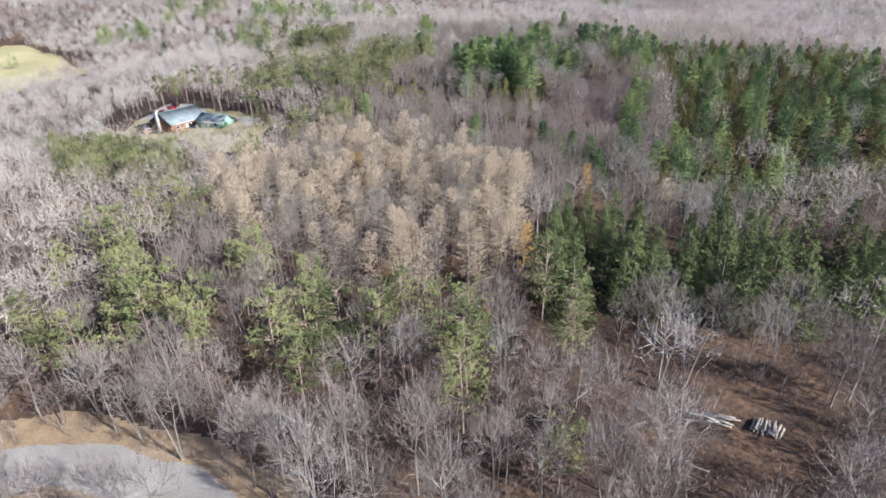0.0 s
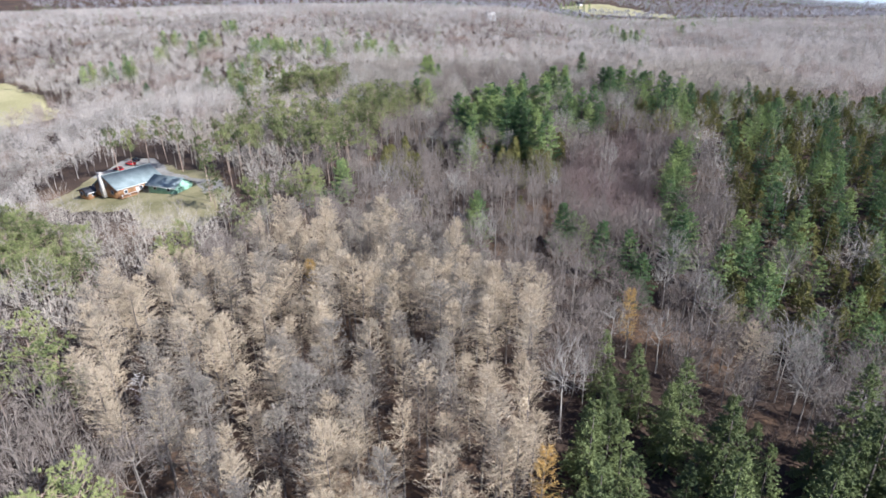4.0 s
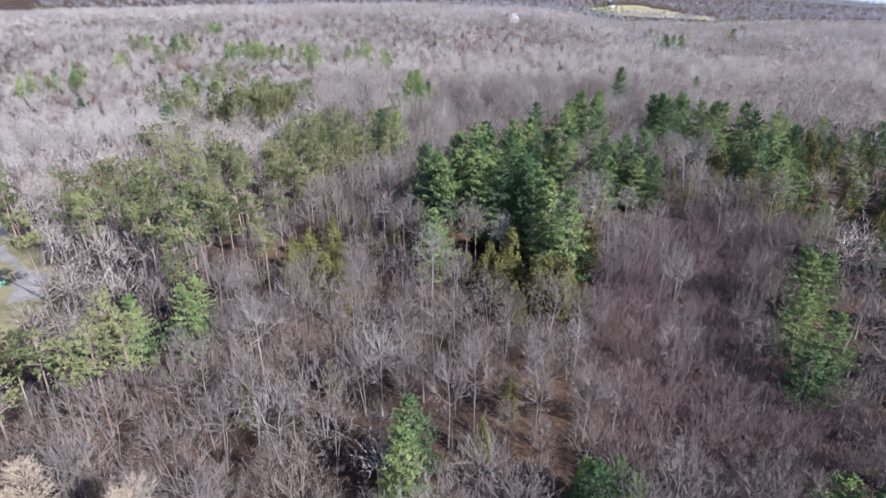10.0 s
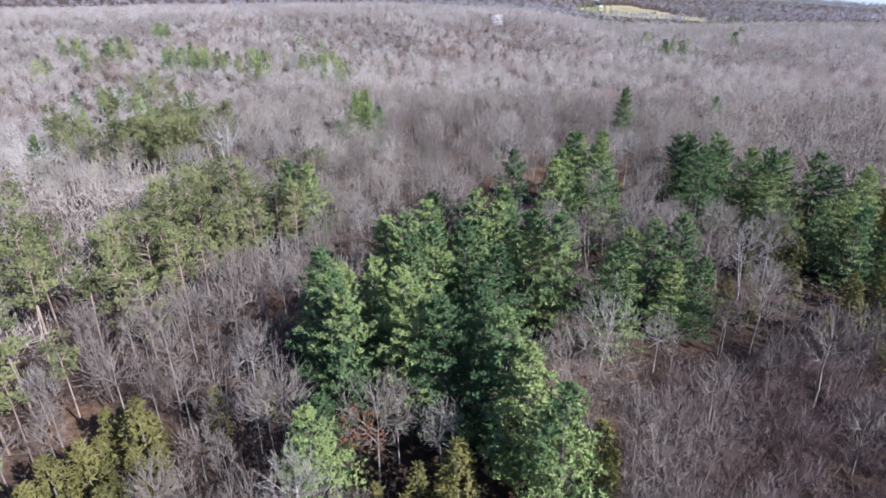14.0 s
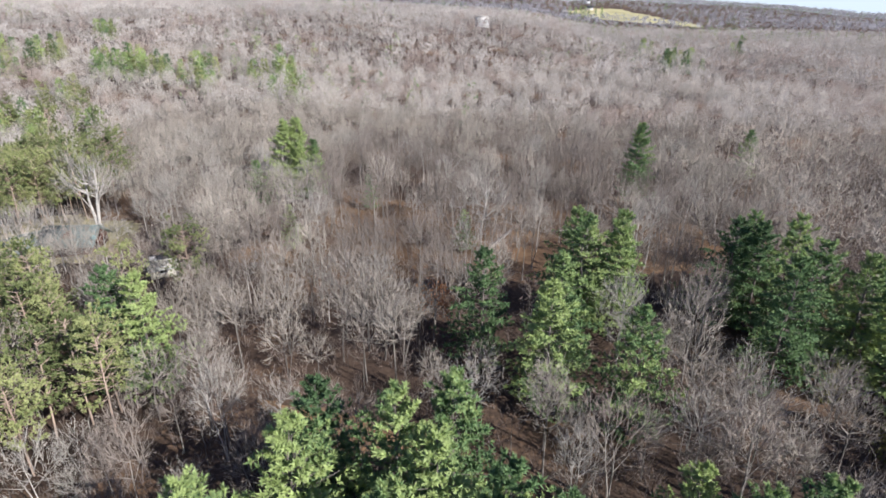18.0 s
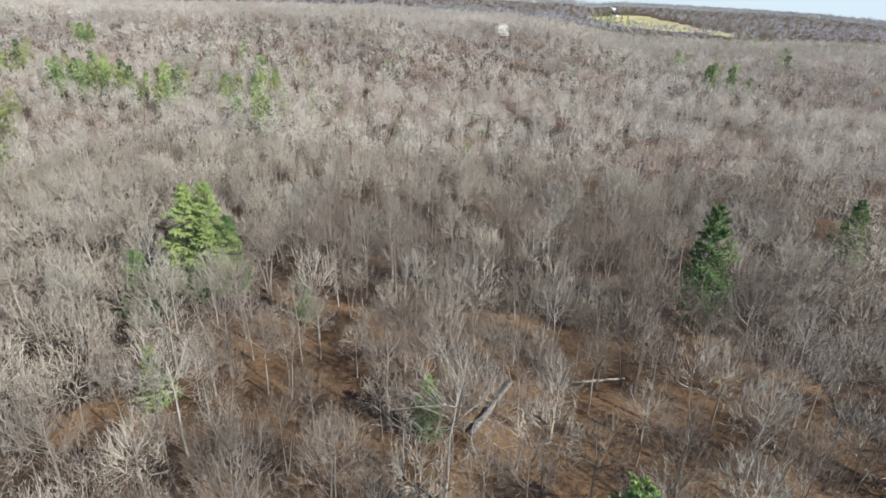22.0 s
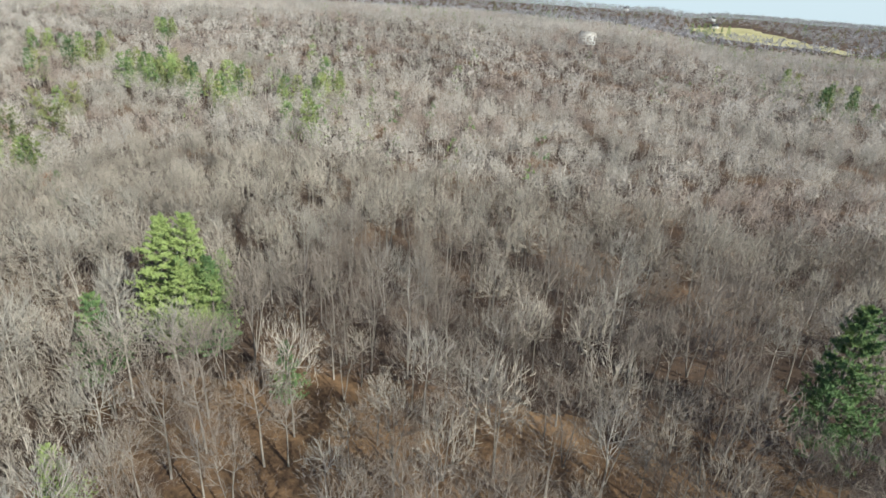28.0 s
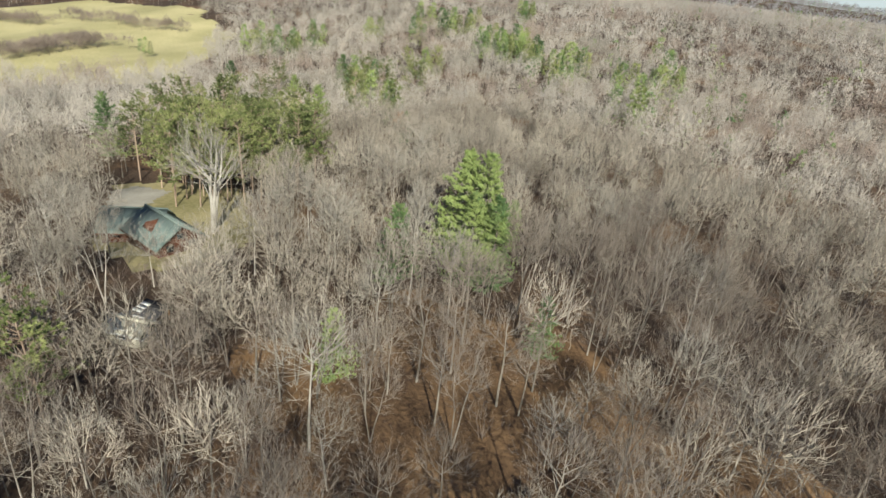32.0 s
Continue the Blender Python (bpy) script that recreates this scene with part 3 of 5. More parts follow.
RED_PINES += [(x, y, 12) for x, y in ((-180.5, 201.2), (-170.2, 200.5), (-150.7, 188.9), (-130.8, 175.2), (-115.6, 167.8), (-105.4, 163.6), (-143, 160.3), (-125.9, 155.7), (-111, 148.3), (-101.6, 146.6), (-151.3, 175.2), (-128.3, 165), (-114.1, 158.8), (-102.3, 154.3),)]
RED_PINES += [(x, y, 13) for x, y in ((-98.3, 210.6), (-84.1, 193.1), (-74.3, 192.3), (-79.2, 165.1), (-73.3, 181.2), (-61.6, 204.4), (-68.6, 207.9), (-80.6, 160),)]
WHITE_PINES += [(x, y, 13) for x, y in ((-57.7, 217.3), (46, 243.4), (39.7, 218.9), (36.7, 190), (37.2, 183.2), (66.3, 256.8), (48.1, 185.4), (62.8, 189), (45.2, 158.1), (8.7, 190), (23.8, 165.1), (-14, 191.2), (79.7, 203.1), (81.8, 225.3), (66.6, 219.1), (45.3, 239.3), (49.5, 242.9), (41.6, 230.1), (43.9, 222.4), (34, 191.9), (-14.4, 195.5), (-64, 209.7), (16.3, 179.1), (22.9, 176), (34.6, 180.8), (-22.1, 249.8), (15.9, 292.8), (21, 283.5), (25.1, 283.8),)]
RED_PINES += [(x, y, 18) for x, y in ((-163.3, 252), (-162, 269.3), (-154.7, 271.2), (-104.9, 219.2), (-101.6, 228.6), (-93.6, 236.2), (-98.4, 273.1), (-76.2, 231.5), (-67.4, 230.9), (-61.9, 219.7), (-97.4, 257.4), (-137.4, 255.3), (-158, 254.1),)]
LARCH_STAND = [(-73, 120.2), (-77, 143.3), (-60.5, 149.8), (-62.4, 181.6), (-31.1, 174.7), (-17.7, 166.4), (-6.3, 147), (5.3, 139.2), (5.7, 111.2), (3, 99.9), (-5.2, 87.7), (-10.1, 86.2), (-21.3, 88.8), (-44.4, 99), (-62.7, 108)]
LARCH_ROW = [(x, y, 15) for x, y in ((34.1, 141.5), (36.6, 132.4), (41.1, 130.2), (46.2, 128.1), (56.2, 123.1), (35.6, 136.6),)]
GOLD_LARCHES = [(x, y, 15) for x, y in ((18.6, 144.4), (2.7, 101.7), (-42.2, 149), (-2.9, 82.6),)]
DEAD_LARCH = [(x, y, 15) for x, y in ((-48.8, 106.8),)]
SPRUCE_STAND = [(7.8, 125), (19.9, 140.1), (28, 120.8), (42.2, 121.2), (92, 126), (84, 106), (52, 88), (20.2, 91.1), (12.5, 85.9), (7.5, 96.1)]
WHITE_PINES += [(x, y, 10) for x, y in ((11.2, 195.2), (8, 193.6), (14, 192.9),)]
CEDARS += [(x, y, 7) for x, y in ((-44.5, 250), (-44.3, 241.2), (-37.5, 236.6), (-4.2, 236.4), (-2.7, 231.9), (-2.4, 210.1), (-30.2, 209.7), (-39.8, 200.8), (-5.3, 201.4), (-51.3, 239.8), (-49.3, 249.9), (-43.4, 244.5), (-40, 241.6), (-33.9, 258.1), (-39.1, 254.9), (-6.1, 238.6), (8.1, 235.1), (-11.1, 243), (-44, 231.5), (-14.4, 244.8), (2.7, 253.4), (38.9, 320.4), (37.9, 302), (48.2, 323.3), (51.8, 315.9), (53.9, 308.9), (31.1, 289.3), (34.5, 287.6), (57.3, 306.7), (60.6, 304.5), (60.9, 296), (42.4, 292.4), (43.1, 282.5), (48.8, 289), (48.8, 344.7), (54.4, 340.2), (70.3, 328.1), (70, 316.6),)]
WHITE_PINES += [(x, y, 19) for x, y in ((-16.5, 292.2), (-9.6, 290), (-5.1, 293.6), (0, 285.3), (3.5, 282), (-22.4, 279.5), (-16.8, 271.9), (-10.2, 278.6), (-4.9, 272.6), (-28.6, 267), (-24.6, 266.2), (-21.1, 266.7), (-16.4, 264), (-21.8, 259.5), (-12.7, 260.2), (-9.1, 258.5), (-5.1, 258.4), (-1.8, 255.7), (0.9, 253.4), (4.8, 246.7), (-24.8, 260.8),)]
WHITE_PINES += [(x, y, 17) for x, y in ((18.8, 287.6), (23.1, 287.4), (12.4, 278.5), (6.9, 338.5), (12.9, 331.6), (34.2, 342.7), (39.3, 340.5), (43.8, 327.2), (50.7, 329.7), (58, 323.1), (63, 321.5), (62.6, 305.8), (45.9, 321.7), (55.1, 324.9),)]
WHITE_PINES += [(x, y, 15) for x, y in ((-21.2, 244.9), (63.1, 435),)]
RUST_OAKS = [(x, y, 10) for x, y in ((-18.4, 251.5),)]
RED_PINES += [(x, y, 17) for x, y in ((-131.3, 302.6), (-119.1, 305.6), (-109.2, 288.5), (-95.8, 284.7), (-85, 281.5), (-85.5, 267.6), (-75.5, 253.3), (-65.7, 247.9), (-68.4, 243), (-83.2, 273.1), (-125.4, 301.8), (-158.4, 364.5), (-162.7, 370.8), (-173, 377.7), (-162.6, 379.2), (-173.4, 388.7), (-186.6, 398.4), (-203.3, 412.4), (-221.4, 426.4), (-140.1, 358.3), (-132.3, 361), (-133.8, 365.9), (-136.1, 371.3), (-137.2, 378), (-144.1, 385.9),)]
RED_PINES += [(x, y, 19) for x, y in ((-226, 467.7), (-231.2, 494.6), (-223.2, 505), (-188.9, 468.7), (-155.2, 383.5), (-137.6, 398), (-201.1, 461.7), (-170.5, 431.2),)]
WHITE_PINES += [(x, y, 17.5) for x, y in ((13, 335.2), (-5.6, 321.9), (5.2, 320), (3.5, 312.8), (13.4, 310.1), (30.2, 339.2), (34.2, 337.3), (37.3, 326.6), (48.1, 331.7), (32.7, 322.4), (-47.1, 309), (8.1, 332.5), (-52.7, 309.9),)]
CEDARS += [(x, y, 8) for x, y in ((27.8, 341.7), (39.5, 345.5), (50.4, 331.1), (45.6, 331.8),)]
WHITE_PINES += [(x, y, 20) for x, y in ((-60.5, 391), (24.8, 401.5), (-64, 389.3),)]
FAR_PINES += [(x, y, 15) for x, y in ((-333.4, 665.6), (-230.5, 568.1), (-241.4, 573.3), (-216.9, 564), (-189.7, 560.4), (-182.9, 560.8), (-143.3, 564.5), (-227.4, 501.9), (-159.9, 438.2), (-216.4, 467), (-223.1, 461.7), (-195.5, 452.8),)]
FAR_PINES += [(x, y, 16) for x, y in ((-150.5, 547.8), (-109.6, 501.1), (-257.1, 566.6), (-242.8, 563), (-225.5, 563.3), (-203.5, 552.9), (-347.2, 593.9), (-356.8, 590.6), (-308.7, 574.8), (-322, 607), (-324.5, 662.4), (-150.8, 585.2), (-171.1, 531), (98.4, 690), (172.1, 825.9), (88, 818.1), (84.9, 688.2), (-341.6, 457.7), (-342.7, 468.1), (-327.6, 471.9), (-315.2, 476.4), (-332.8, 495.2), (-312.2, 584.6), (-247.8, 553.3), (-227.7, 551.4), (-306, 549.3), (-326.4, 529.8),)]
WHITE_PINES += [(x, y, 9) for x, y in ((-39.6, 383.8), (-13.3, 360), (-65.6, 402.9), (-49.8, 359.4), (-139.8, 431.4),)]
WHITE_PINES += [(x, y, 16) for x, y in ((-160.7, 356.3), (-267.1, 423.5), (-160.8, 412.9), (-245.6, 468.1), (-203.2, 425.1),)]
WHITE_PINES += [(x, y, 12) for x, y in ((-66.6, 378.7),)]
WHITE_PINES += [(x, y, 19.5) for x, y in ((-17.7, 287.2), (-5.3, 287), (-18, 276.3), (-13.8, 275.4), (-8.6, 282.8),)]

# ---- planting ----
STOCK = {}


def stock(kind, makes, stem_mat, crown_mat, name, category, group, labels):
    """Builds a kind of tree in several shapes."""
    shapes = []
    for stem, crown in makes:
        shapes.append((mesh_of(name + "_trunk", stem, stem_mat), mesh_of(name + "_crown", crown, crown_mat)))
    STOCK[kind] = (shapes, name, category, group, labels)


def plant(kind, x, y, size, which=None, label=None):
    shapes, name, category, group, labels = STOCK[kind]
    i = int(rng.integers(len(shapes))) if which is None else which
    ob = new(name)
    ob.matrix_basis = pose(x, y, float(height(x, y)), rng.normal(0, 1.2), rng.normal(0, 1.2), rng.uniform(0, 360)) @ Matrix.Diagonal((size * rng.uniform(0.93, 1.07), size * rng.uniform(0.93, 1.07), size, 1))
    part("trunk", shapes[i][0], ob)
    part("crown", shapes[i][1], ob)
    big = "tall" if size > 1.08 else "small" if size < 0.85 else "mid-sized"
    return tagged(ob, label or labels.replace("SIZE", big), category, group)


def scatter(soups, x, y, size):
    """Many copies of a few shapes as one soup. A shape may carry a third item, its faces' material numbers."""
    which = rng.integers(0, len(soups), len(x))
    z = height(x, y)
    vs, fs, ms, base = [], [], [], 0
    for k, (v, f, *m) in enumerate(soups):
        i = np.nonzero(which == k)[0]
        if not len(i):
            continue
        a = rng.uniform(0, 6.283, len(i))
        c, s = np.cos(a)[:, None], np.sin(a)[:, None]
        q = size[i][:, None]
        out = np.stack([(c * v[:, 0] - s * v[:, 1]) * q + x[i][:, None], (s * v[:, 0] + c * v[:, 1]) * q + y[i][:, None], v[:, 2] * q * rng.uniform(0.88, 1.12, (len(i), 1)) + z[i][:, None]], -1)
        vs.append(out.reshape(-1, 3))
        fs.append((f[None] + (np.arange(len(i)) * len(v))[:, None, None]).reshape(-1, 3) + base)
        ms.append(np.tile(m[0] if m else np.zeros(len(f), np.int32), len(i)))
        base += len(i) * len(v)
    return np.concatenate(vs), np.concatenate(fs), np.concatenate(ms)


def stuff(name, soup, mats, label, category):
    return tagged(new(name, mesh_of(name, soup[:2], *mats, index=soup[2])), label, category, kind="stuff")


def two_part(stem, crown):
    v, f = join(stem, crown)
    return v, f, np.repeat([0, 1], [len(stem[1]), len(crown[1])])


stock("white_pine", [white_pine(16.0) for _ in range(6)], GREY_PINE_BARK, PINE, "white_pine", "pine tree", "white pines in the woods", "SIZE white pine with layered dark green boughs among bare trees")
stock("grand_pine", [white_pine(20.0, 18, 7, 11, 20, 0.32, 0.10, 0.26, 0.033) for _ in range(2)], GREY_PINE_BARK, PINE, "white_pine", "pine tree", "white pines in the woods", "tall dense white pine, bright green, alone among bare hardwoods")
stock("young_pine", [white_pine(13.0, 13, 6, 8, 10, 0.38, 0.05, 0.3, 0.046) for _ in range(3)], GREY_PINE_BARK, PINE, "young_white_pine", "pine tree", "young pines among the cedars", "SIZE young white pine, dark green, among cedars and brush")
stock("red_pine", [red_pine(16.0, 30, 9, 17, 0.58, 0.155, 0.30) for _ in range(5)], PINE_BARK, YELLOW_PINE, "red_pine", "pine tree", "red pines in the woods", "SIZE red pine, yellow-green tufted crown on a bare trunk")
stock("bushy_pine", [red_pine(15.0, 56, 10, 12, 0.30, 0.25, 0.36) for _ in range(4)], PINE_BARK, YELLOW_PINE, "scots_pine", "pine tree", "bushy pines in the woods", "SIZE bushy yellow-green pine with a dense rounded crown")
stock("spruce", [spruce(15.0) for _ in range(4)], GREY_PINE_BARK, SPRUCE, "spruce", "spruce tree", "dark spruces in a stand", "SIZE dark olive-green spruce, conical, beside the larches")
stock("blue_spruce", [spruce(9.0)], BARK, BLUE_SPRUCE, "blue_spruce", "spruce tree", "", "SIZE blue-grey spruce at the edge of the pines")
stock("cedar", [cedar(7.0) for _ in range(4)], BARK, CEDAR, "red_cedar", "cedar tree", "red cedars under the woods", "SIZE olive-brown red cedar, columnar, among bare brush")
stock("larch", [larch(17.0, base=0.28 + 0.03 * k, r=0.20 + 0.012 * k) for k in range(6)], GREY_PINE_BARK, LARCH_TWIG, "larch", "larch tree", "larches in the stand", "SIZE late-autumn larch with a tan-grey conical crown")
stock("gold_larch", [larch(16.0, r=0.17)], BARK, GOLD_TWIG, "golden_larch", "larch tree", "golden larches", "SIZE larch still holding golden-orange needles")
stock("dead_larch", [larch(16.0, 80, 7, 0.05, 0.1, 0.2, 0.2)], PALE_BARK, DEAD_TWIG, "dead_larch", "dead tree", "dead larches", "dead silvery-grey larch with bare drooping branches")
stock("oak", [leafy_oak(10.0)], BARK, RUST, "oak", "oak tree", "rust-leaved oaks", "SIZE oak still holding rust-brown leaves")
stock("birch", [bare_tree(15.0, 3, 7, 46, 420, 1.1, 0.045, stout=1.5), bare_tree(14.0, 2, 9, 46, 420, 1.15, 0.045, stout=1.4)], PALE_BARK, DEAD_TWIG, "pale_birch", "birch tree", "pale birches", "bare white-barked birch with several spreading stems")
stock("pale", [bare_tree(16.0, 1 + k % 2, 9 - 3 * (k % 2), 60, 1350, rng.uniform(0.85, 1.2), 0.038) for k in range(5)], PALE_BARK, PALE_TWIG, "pale_bare_tree", "bare tree", "pale bare trees near the flight line", "SIZE pale-barked leafless tree with spreading limbs")
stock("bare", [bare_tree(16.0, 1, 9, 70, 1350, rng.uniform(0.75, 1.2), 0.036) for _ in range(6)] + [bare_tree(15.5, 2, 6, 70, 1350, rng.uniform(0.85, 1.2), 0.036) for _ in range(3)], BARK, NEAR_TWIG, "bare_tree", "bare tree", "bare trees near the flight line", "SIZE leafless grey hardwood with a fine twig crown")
stock("grey_bare", [bare_tree(16.0, 1 + k % 2, 8, 70, 1350, rng.uniform(0.75, 1.15), 0.036) for k in range(6)], BARK, GREY_TWIG, "bare_tree", "bare tree", "bare trees near the flight line", "SIZE leafless pinkish-grey hardwood with a fine twig crown")
stock("yard_tree", [bare_tree(15.5, 3, 9, 90, 1300, 1.25, 0.05, 6, 3.2)], PALE_BARK, PALE_TWIG, "yard_tree", "bare tree", "", "large spreading pale-limbed tree on the lawn beside the house")

taken = []
for x, y, h in WHITE_PINES:
    if h > 19 and y > 345:
        plant("grand_pine", x, y - (3.0 if x > 0 else 0.0), h / 20.0 * 1.05)
        if x < -40:
            plant("grand_pine", x + 5.5, y - 2.0, h / 20.0 * 0.8)
        taken.append((x, y, 5.5))
        continue
    ob = plant("white_pine", x, y, h / 16.0 * rng.uniform(0.95, 1.1))
    if h > 19:
        ob.matrix_basis = ob.matrix_basis @ Matrix.Diagonal((1.08, 1.08, 1.0, 1))
    taken.append((x, y, 4.6 * h / 16))
for x, y, h in RED_PINES:
    plant("red_pine" if h > 14.5 and y > 150 and not (x > -86 and 268 < y < 342) and not (x < -100 and y > 345) else "bushy_pine", x, y, h / 15.0 * rng.uniform(0.95, 1.12))
    taken.append((x, y, 3.2))
for x, y in ((-79.4, 74.4), (-87.5, 93.2), (-70.6, 68.0), (-60.5, 72.5), (-47.6, 71.8), (-24.0, 65.0), (-4.6, 62.2), (10.6, 77.6), (7.5, 53.6), (-63.8, 66.6), (-27.8, 64.6)):
    plant("bushy_pine", x, y, rng.uniform(0.75, 0.95))
    taken.append((x, y, 3.2))
for x, y, h in CEDARS:
    plant("cedar", x, y, h / 7.0 * rng.uniform(0.8, 1.2))
    taken.append((x, y, 1.6))
for x, y, h in LARCH_ROW:
    plant("larch", x, y, 0.8)
    taken.append((x, y, 2.5))
for x, y, h in GOLD_LARCHES:
    plant("gold_larch", x, y, 0.9 if y > 90 else 0.5)
    taken.append((x, y, 2.0))
for x, y, h in DEAD_LARCH:
    plant("dead_larch", x, y, 1.0)
    taken.append((x, y, 2.0))
for x, y, h in RUST_OAKS + [(-139.8, 428.6, 9), (-13.1, 326.6, 10)]:
    plant("oak", x, y, 1.0)
    taken.append((x, y, 2.0))


def grid(x0, x1, y0, y1, s, jit=0.42):
    gx, gy = np.meshgrid(np.arange(x0, x1, s), np.arange(y0, y1, s))
    gx, gy = gx.ravel(), gy.ravel()
    return gx + rng.uniform(-jit, jit, len(gx)) * s, gy + rng.uniform(-jit, jit, len(gy)) * s


def free(x, y, extra=0.0):
    ok = np.ones(len(x), bool)
    for tx, ty, tr in taken:
        ok &= (x - tx) ** 2 + (y - ty) ** 2 > (tr + extra) ** 2
    return ok


def stand(kind, poly, s, sizes):
    px, py = [p[0] for p in poly], [p[1] for p in poly]
    x, y = grid(min(px), max(px), min(py), max(py), s)
    ok = inside(poly, x, y) & free(x, y) & (rng.uniform(0, 1, len(x)) < 0.88)
    for a, b in zip(x[ok], y[ok]):
        plant(kind, a, b, rng.uniform(*sizes))
        taken.append((a, b, 1.8))


stand("larch", LARCH_STAND, 4.9, (0.84, 1.14))
stand("bushy_pine", [(-201.5, 216.0), (-111.0, 171.3), (-90.5, 146.0), (-134.9, 151.4)], 5.2, (0.68, 0.92))
stand("bushy_pine", [(-69, 272), (-50, 292), (-54, 312), (-74, 322), (-88, 316), (-84, 293)], 5.6, (0.9, 1.12))
stand("red_pine", [(-145.0, 275.0), (-111.0, 282.0), (-68.0, 282.0), (-53.0, 234.0), (-97.0, 234.0)], 7.6, (0.85, 1.15))
LARCH_EAST = [(-38.0, 172.0), (-21.0, 172.0), (-11.0, 161.0), (-7.0, 155.0), (5.0, 152.0), (5.0, 139.0), (-17.0, 136.0), (-32.0, 148.0)]
stand("larch", LARCH_EAST, 4.4, (0.8, 1.0))
stand("spruce", SPRUCE_STAND, 5.6, (0.6, 1.22))
stand("bushy_pine", [(-135, 359), (-120, 357), (-107, 368), (-110, 388), (-140, 394), (-147, 372)], 4.3, (1.05, 1.25))

# cedars and young pines through the low damp woods east of the line
CEDAR_WOODS = [(34, 150), (60, 140), (120, 175), (150, 235), (165, 300), (130, 350), (92, 352), (60, 330), (40, 318), (44, 285), (62, 250), (52, 205)]
x, y = grid(30, 168, 140, 355, 5.5)
ok = inside(CEDAR_WOODS, x, y) & free(x, y) & (rng.uniform(0, 1, len(x)) < 0.8)
for a, b in zip(x[ok], y[ok]):
    if rng.uniform() < 0.36:
        plant("young_pine", a, b, rng.uniform(0.6, 1.15))
    else:
        plant("cedar", a, b, rng.uniform(0.9, 1.6))
    taken.append((a, b, 1.7))

plant("blue_spruce", -68.1, 212.0, 1.0)
plant("white_pine", -56.7, 213.7, 0.85)
taken += [(-68.1, 212.0, 2.5), (-56.7, 213.7, 4.0)]

# dense cedar thickets
GROVES = [[(-15.0, 246.0), (-2.0, 253.0), (10.0, 253.0), (8.0, 234.0), (-6.0, 232.0)], [(-55.0, 242.0), (-48.0, 256.0), (-39.0, 243.0), (-36.0, 228.0), (-46.0, 230.0)]]
for grove in GROVES:
    stand("cedar", grove, 3.4, (0.95, 1.7))

# pale spreading trees that stand out
for x, y, s in ((-17.5, 193, 0.8), (23, 74, 1.05), (27, 75, 0.9)):
    plant("birch", x, y, s)
    taken.append((x, y, 3.0))

plant("yard_tree", -97.5, 361, 1.35)
taken.append((-97.5, 361, 6.0))
for x, y, s in ((-90.5, 342.5, 0.9), (-93.5, 338.0, 1.0), (-79.5, 341.0, 0.9), (-99.5, 340.5, 0.95), (-79.0, 334.5, 0.8)):
    plant("pale", x, y, s, label="pale-barked leafless tree standing before the brown house")
    taken.append((x, y, 2.5))
plant("pale", -9, 350, 1.3, 0, "large pale many-limbed tree above the leafy glade")
taken.append((-9, 350, 4.0))

# ---- bare hardwoods ----
LOG_VIEW = [(17, 46), (29, 44), (41, 62), (24, 65)]
SHED_FRONT = [(-75, 339), (-64, 334), (-54, 336), (-58, 343), (-66, 348), (-75, 348)]
HOUSE_FRONT = [(-88, 347), (-74, 348), (-74, 355), (-88, 360)]
TRACK = [(-34, 309), (-26, 311), (-14, 308), (2, 301), (8, 295), (4, 291), (-4, 297), (-16, 303), (-28, 305)]
YARD_FRONT = [(-192.0, 232.0), (-187.0, 253.0), (-148.0, 220.0), (-122.0, 221.0), (-97.0, 227.0), (-80.0, 199.0), (-99.0, 187.0), (-118.0, 183.0)]
OPEN = [(FIELD, 0), (YARD, 0), (YARD_TWO, 0), (CLEARING, 0), (ROAD, 0), (TRACK, 0), (GROVES[0], 0), (GROVES[1], 0), (YARD_FRONT, 0), (LOG_VIEW, 0), (HOUSE_FRONT, 0), (SHED_FRONT, 0)]


def woods(x, y):
    ok = free(x, y, 0.6)
    for poly, _ in OPEN:
        ok &= ~wavy(poly, x, y, 1.0, 9)
    ok &= ~(inside(CEDAR_WOODS, x, y) & (np.sin(x * 5.3 + y * 8.7) > -0.75))
    return ok & ~inside(LARCH_STAND, x, y) & ~inside(LARCH_EAST, x, y) & ~inside(SPRUCE_STAND, x, y)


def seen(x, y, pad=0.0):
    """The wedge of land that the flight looks over."""
    right = x < 45 + pad + 0.66 * np.maximum(y, 0)
    left = x > -95 - pad - 1.05 * np.maximum(y - 20, 0) - 6.0 * np.maximum(y - 330, 0)
    return right & left


GLADE = [(-62, 354), (-30, 347), (16, 352), (42, 366), (40, 388), (12, 396), (-30, 392), (-62, 382)]
patch("leaf_floor", LEAVES, "orange-brown fallen leaves on the open forest floor", GLADE, 0.8, 0.05, 2.0, 5)
patch("leafy_track", LEAVES, "narrow woodland track covered in red-brown leaves", TRACK, 0.5, 0.05, 0.8, 5)
THICKET = [(16.0, 274.0), (35.0, 281.0), (56.0, 277.0), (42.0, 243.0), (10.0, 237.0), (11.0, 254.0)]
THICKET_TWO = [(10.0, 234.0), (42.0, 254.0), (45.0, 240.0), (43.0, 228.0), (50.0, 216.0), (44.0, 202.0), (11.0, 197.0), (6.0, 212.0)]
x, y = grid(-150, 135, 28, 470, 5.4)
ok = woods(x, y) & seen(x, y, 20) & ~(inside(GLADE, x, y) & (rng.uniform(0, 1, len(x)) < 0.05)) & ~((inside(THICKET, x, y) | inside(THICKET_TWO, x, y)) & (rng.uniform(0, 1, len(x)) < 0.75))
x, y = x[ok], y[ok]
near = (np.abs(x + 10) < 42) & (y > 325) & (y < 430)
near |= (np.abs(x + 5) < 45) & (y < 80)
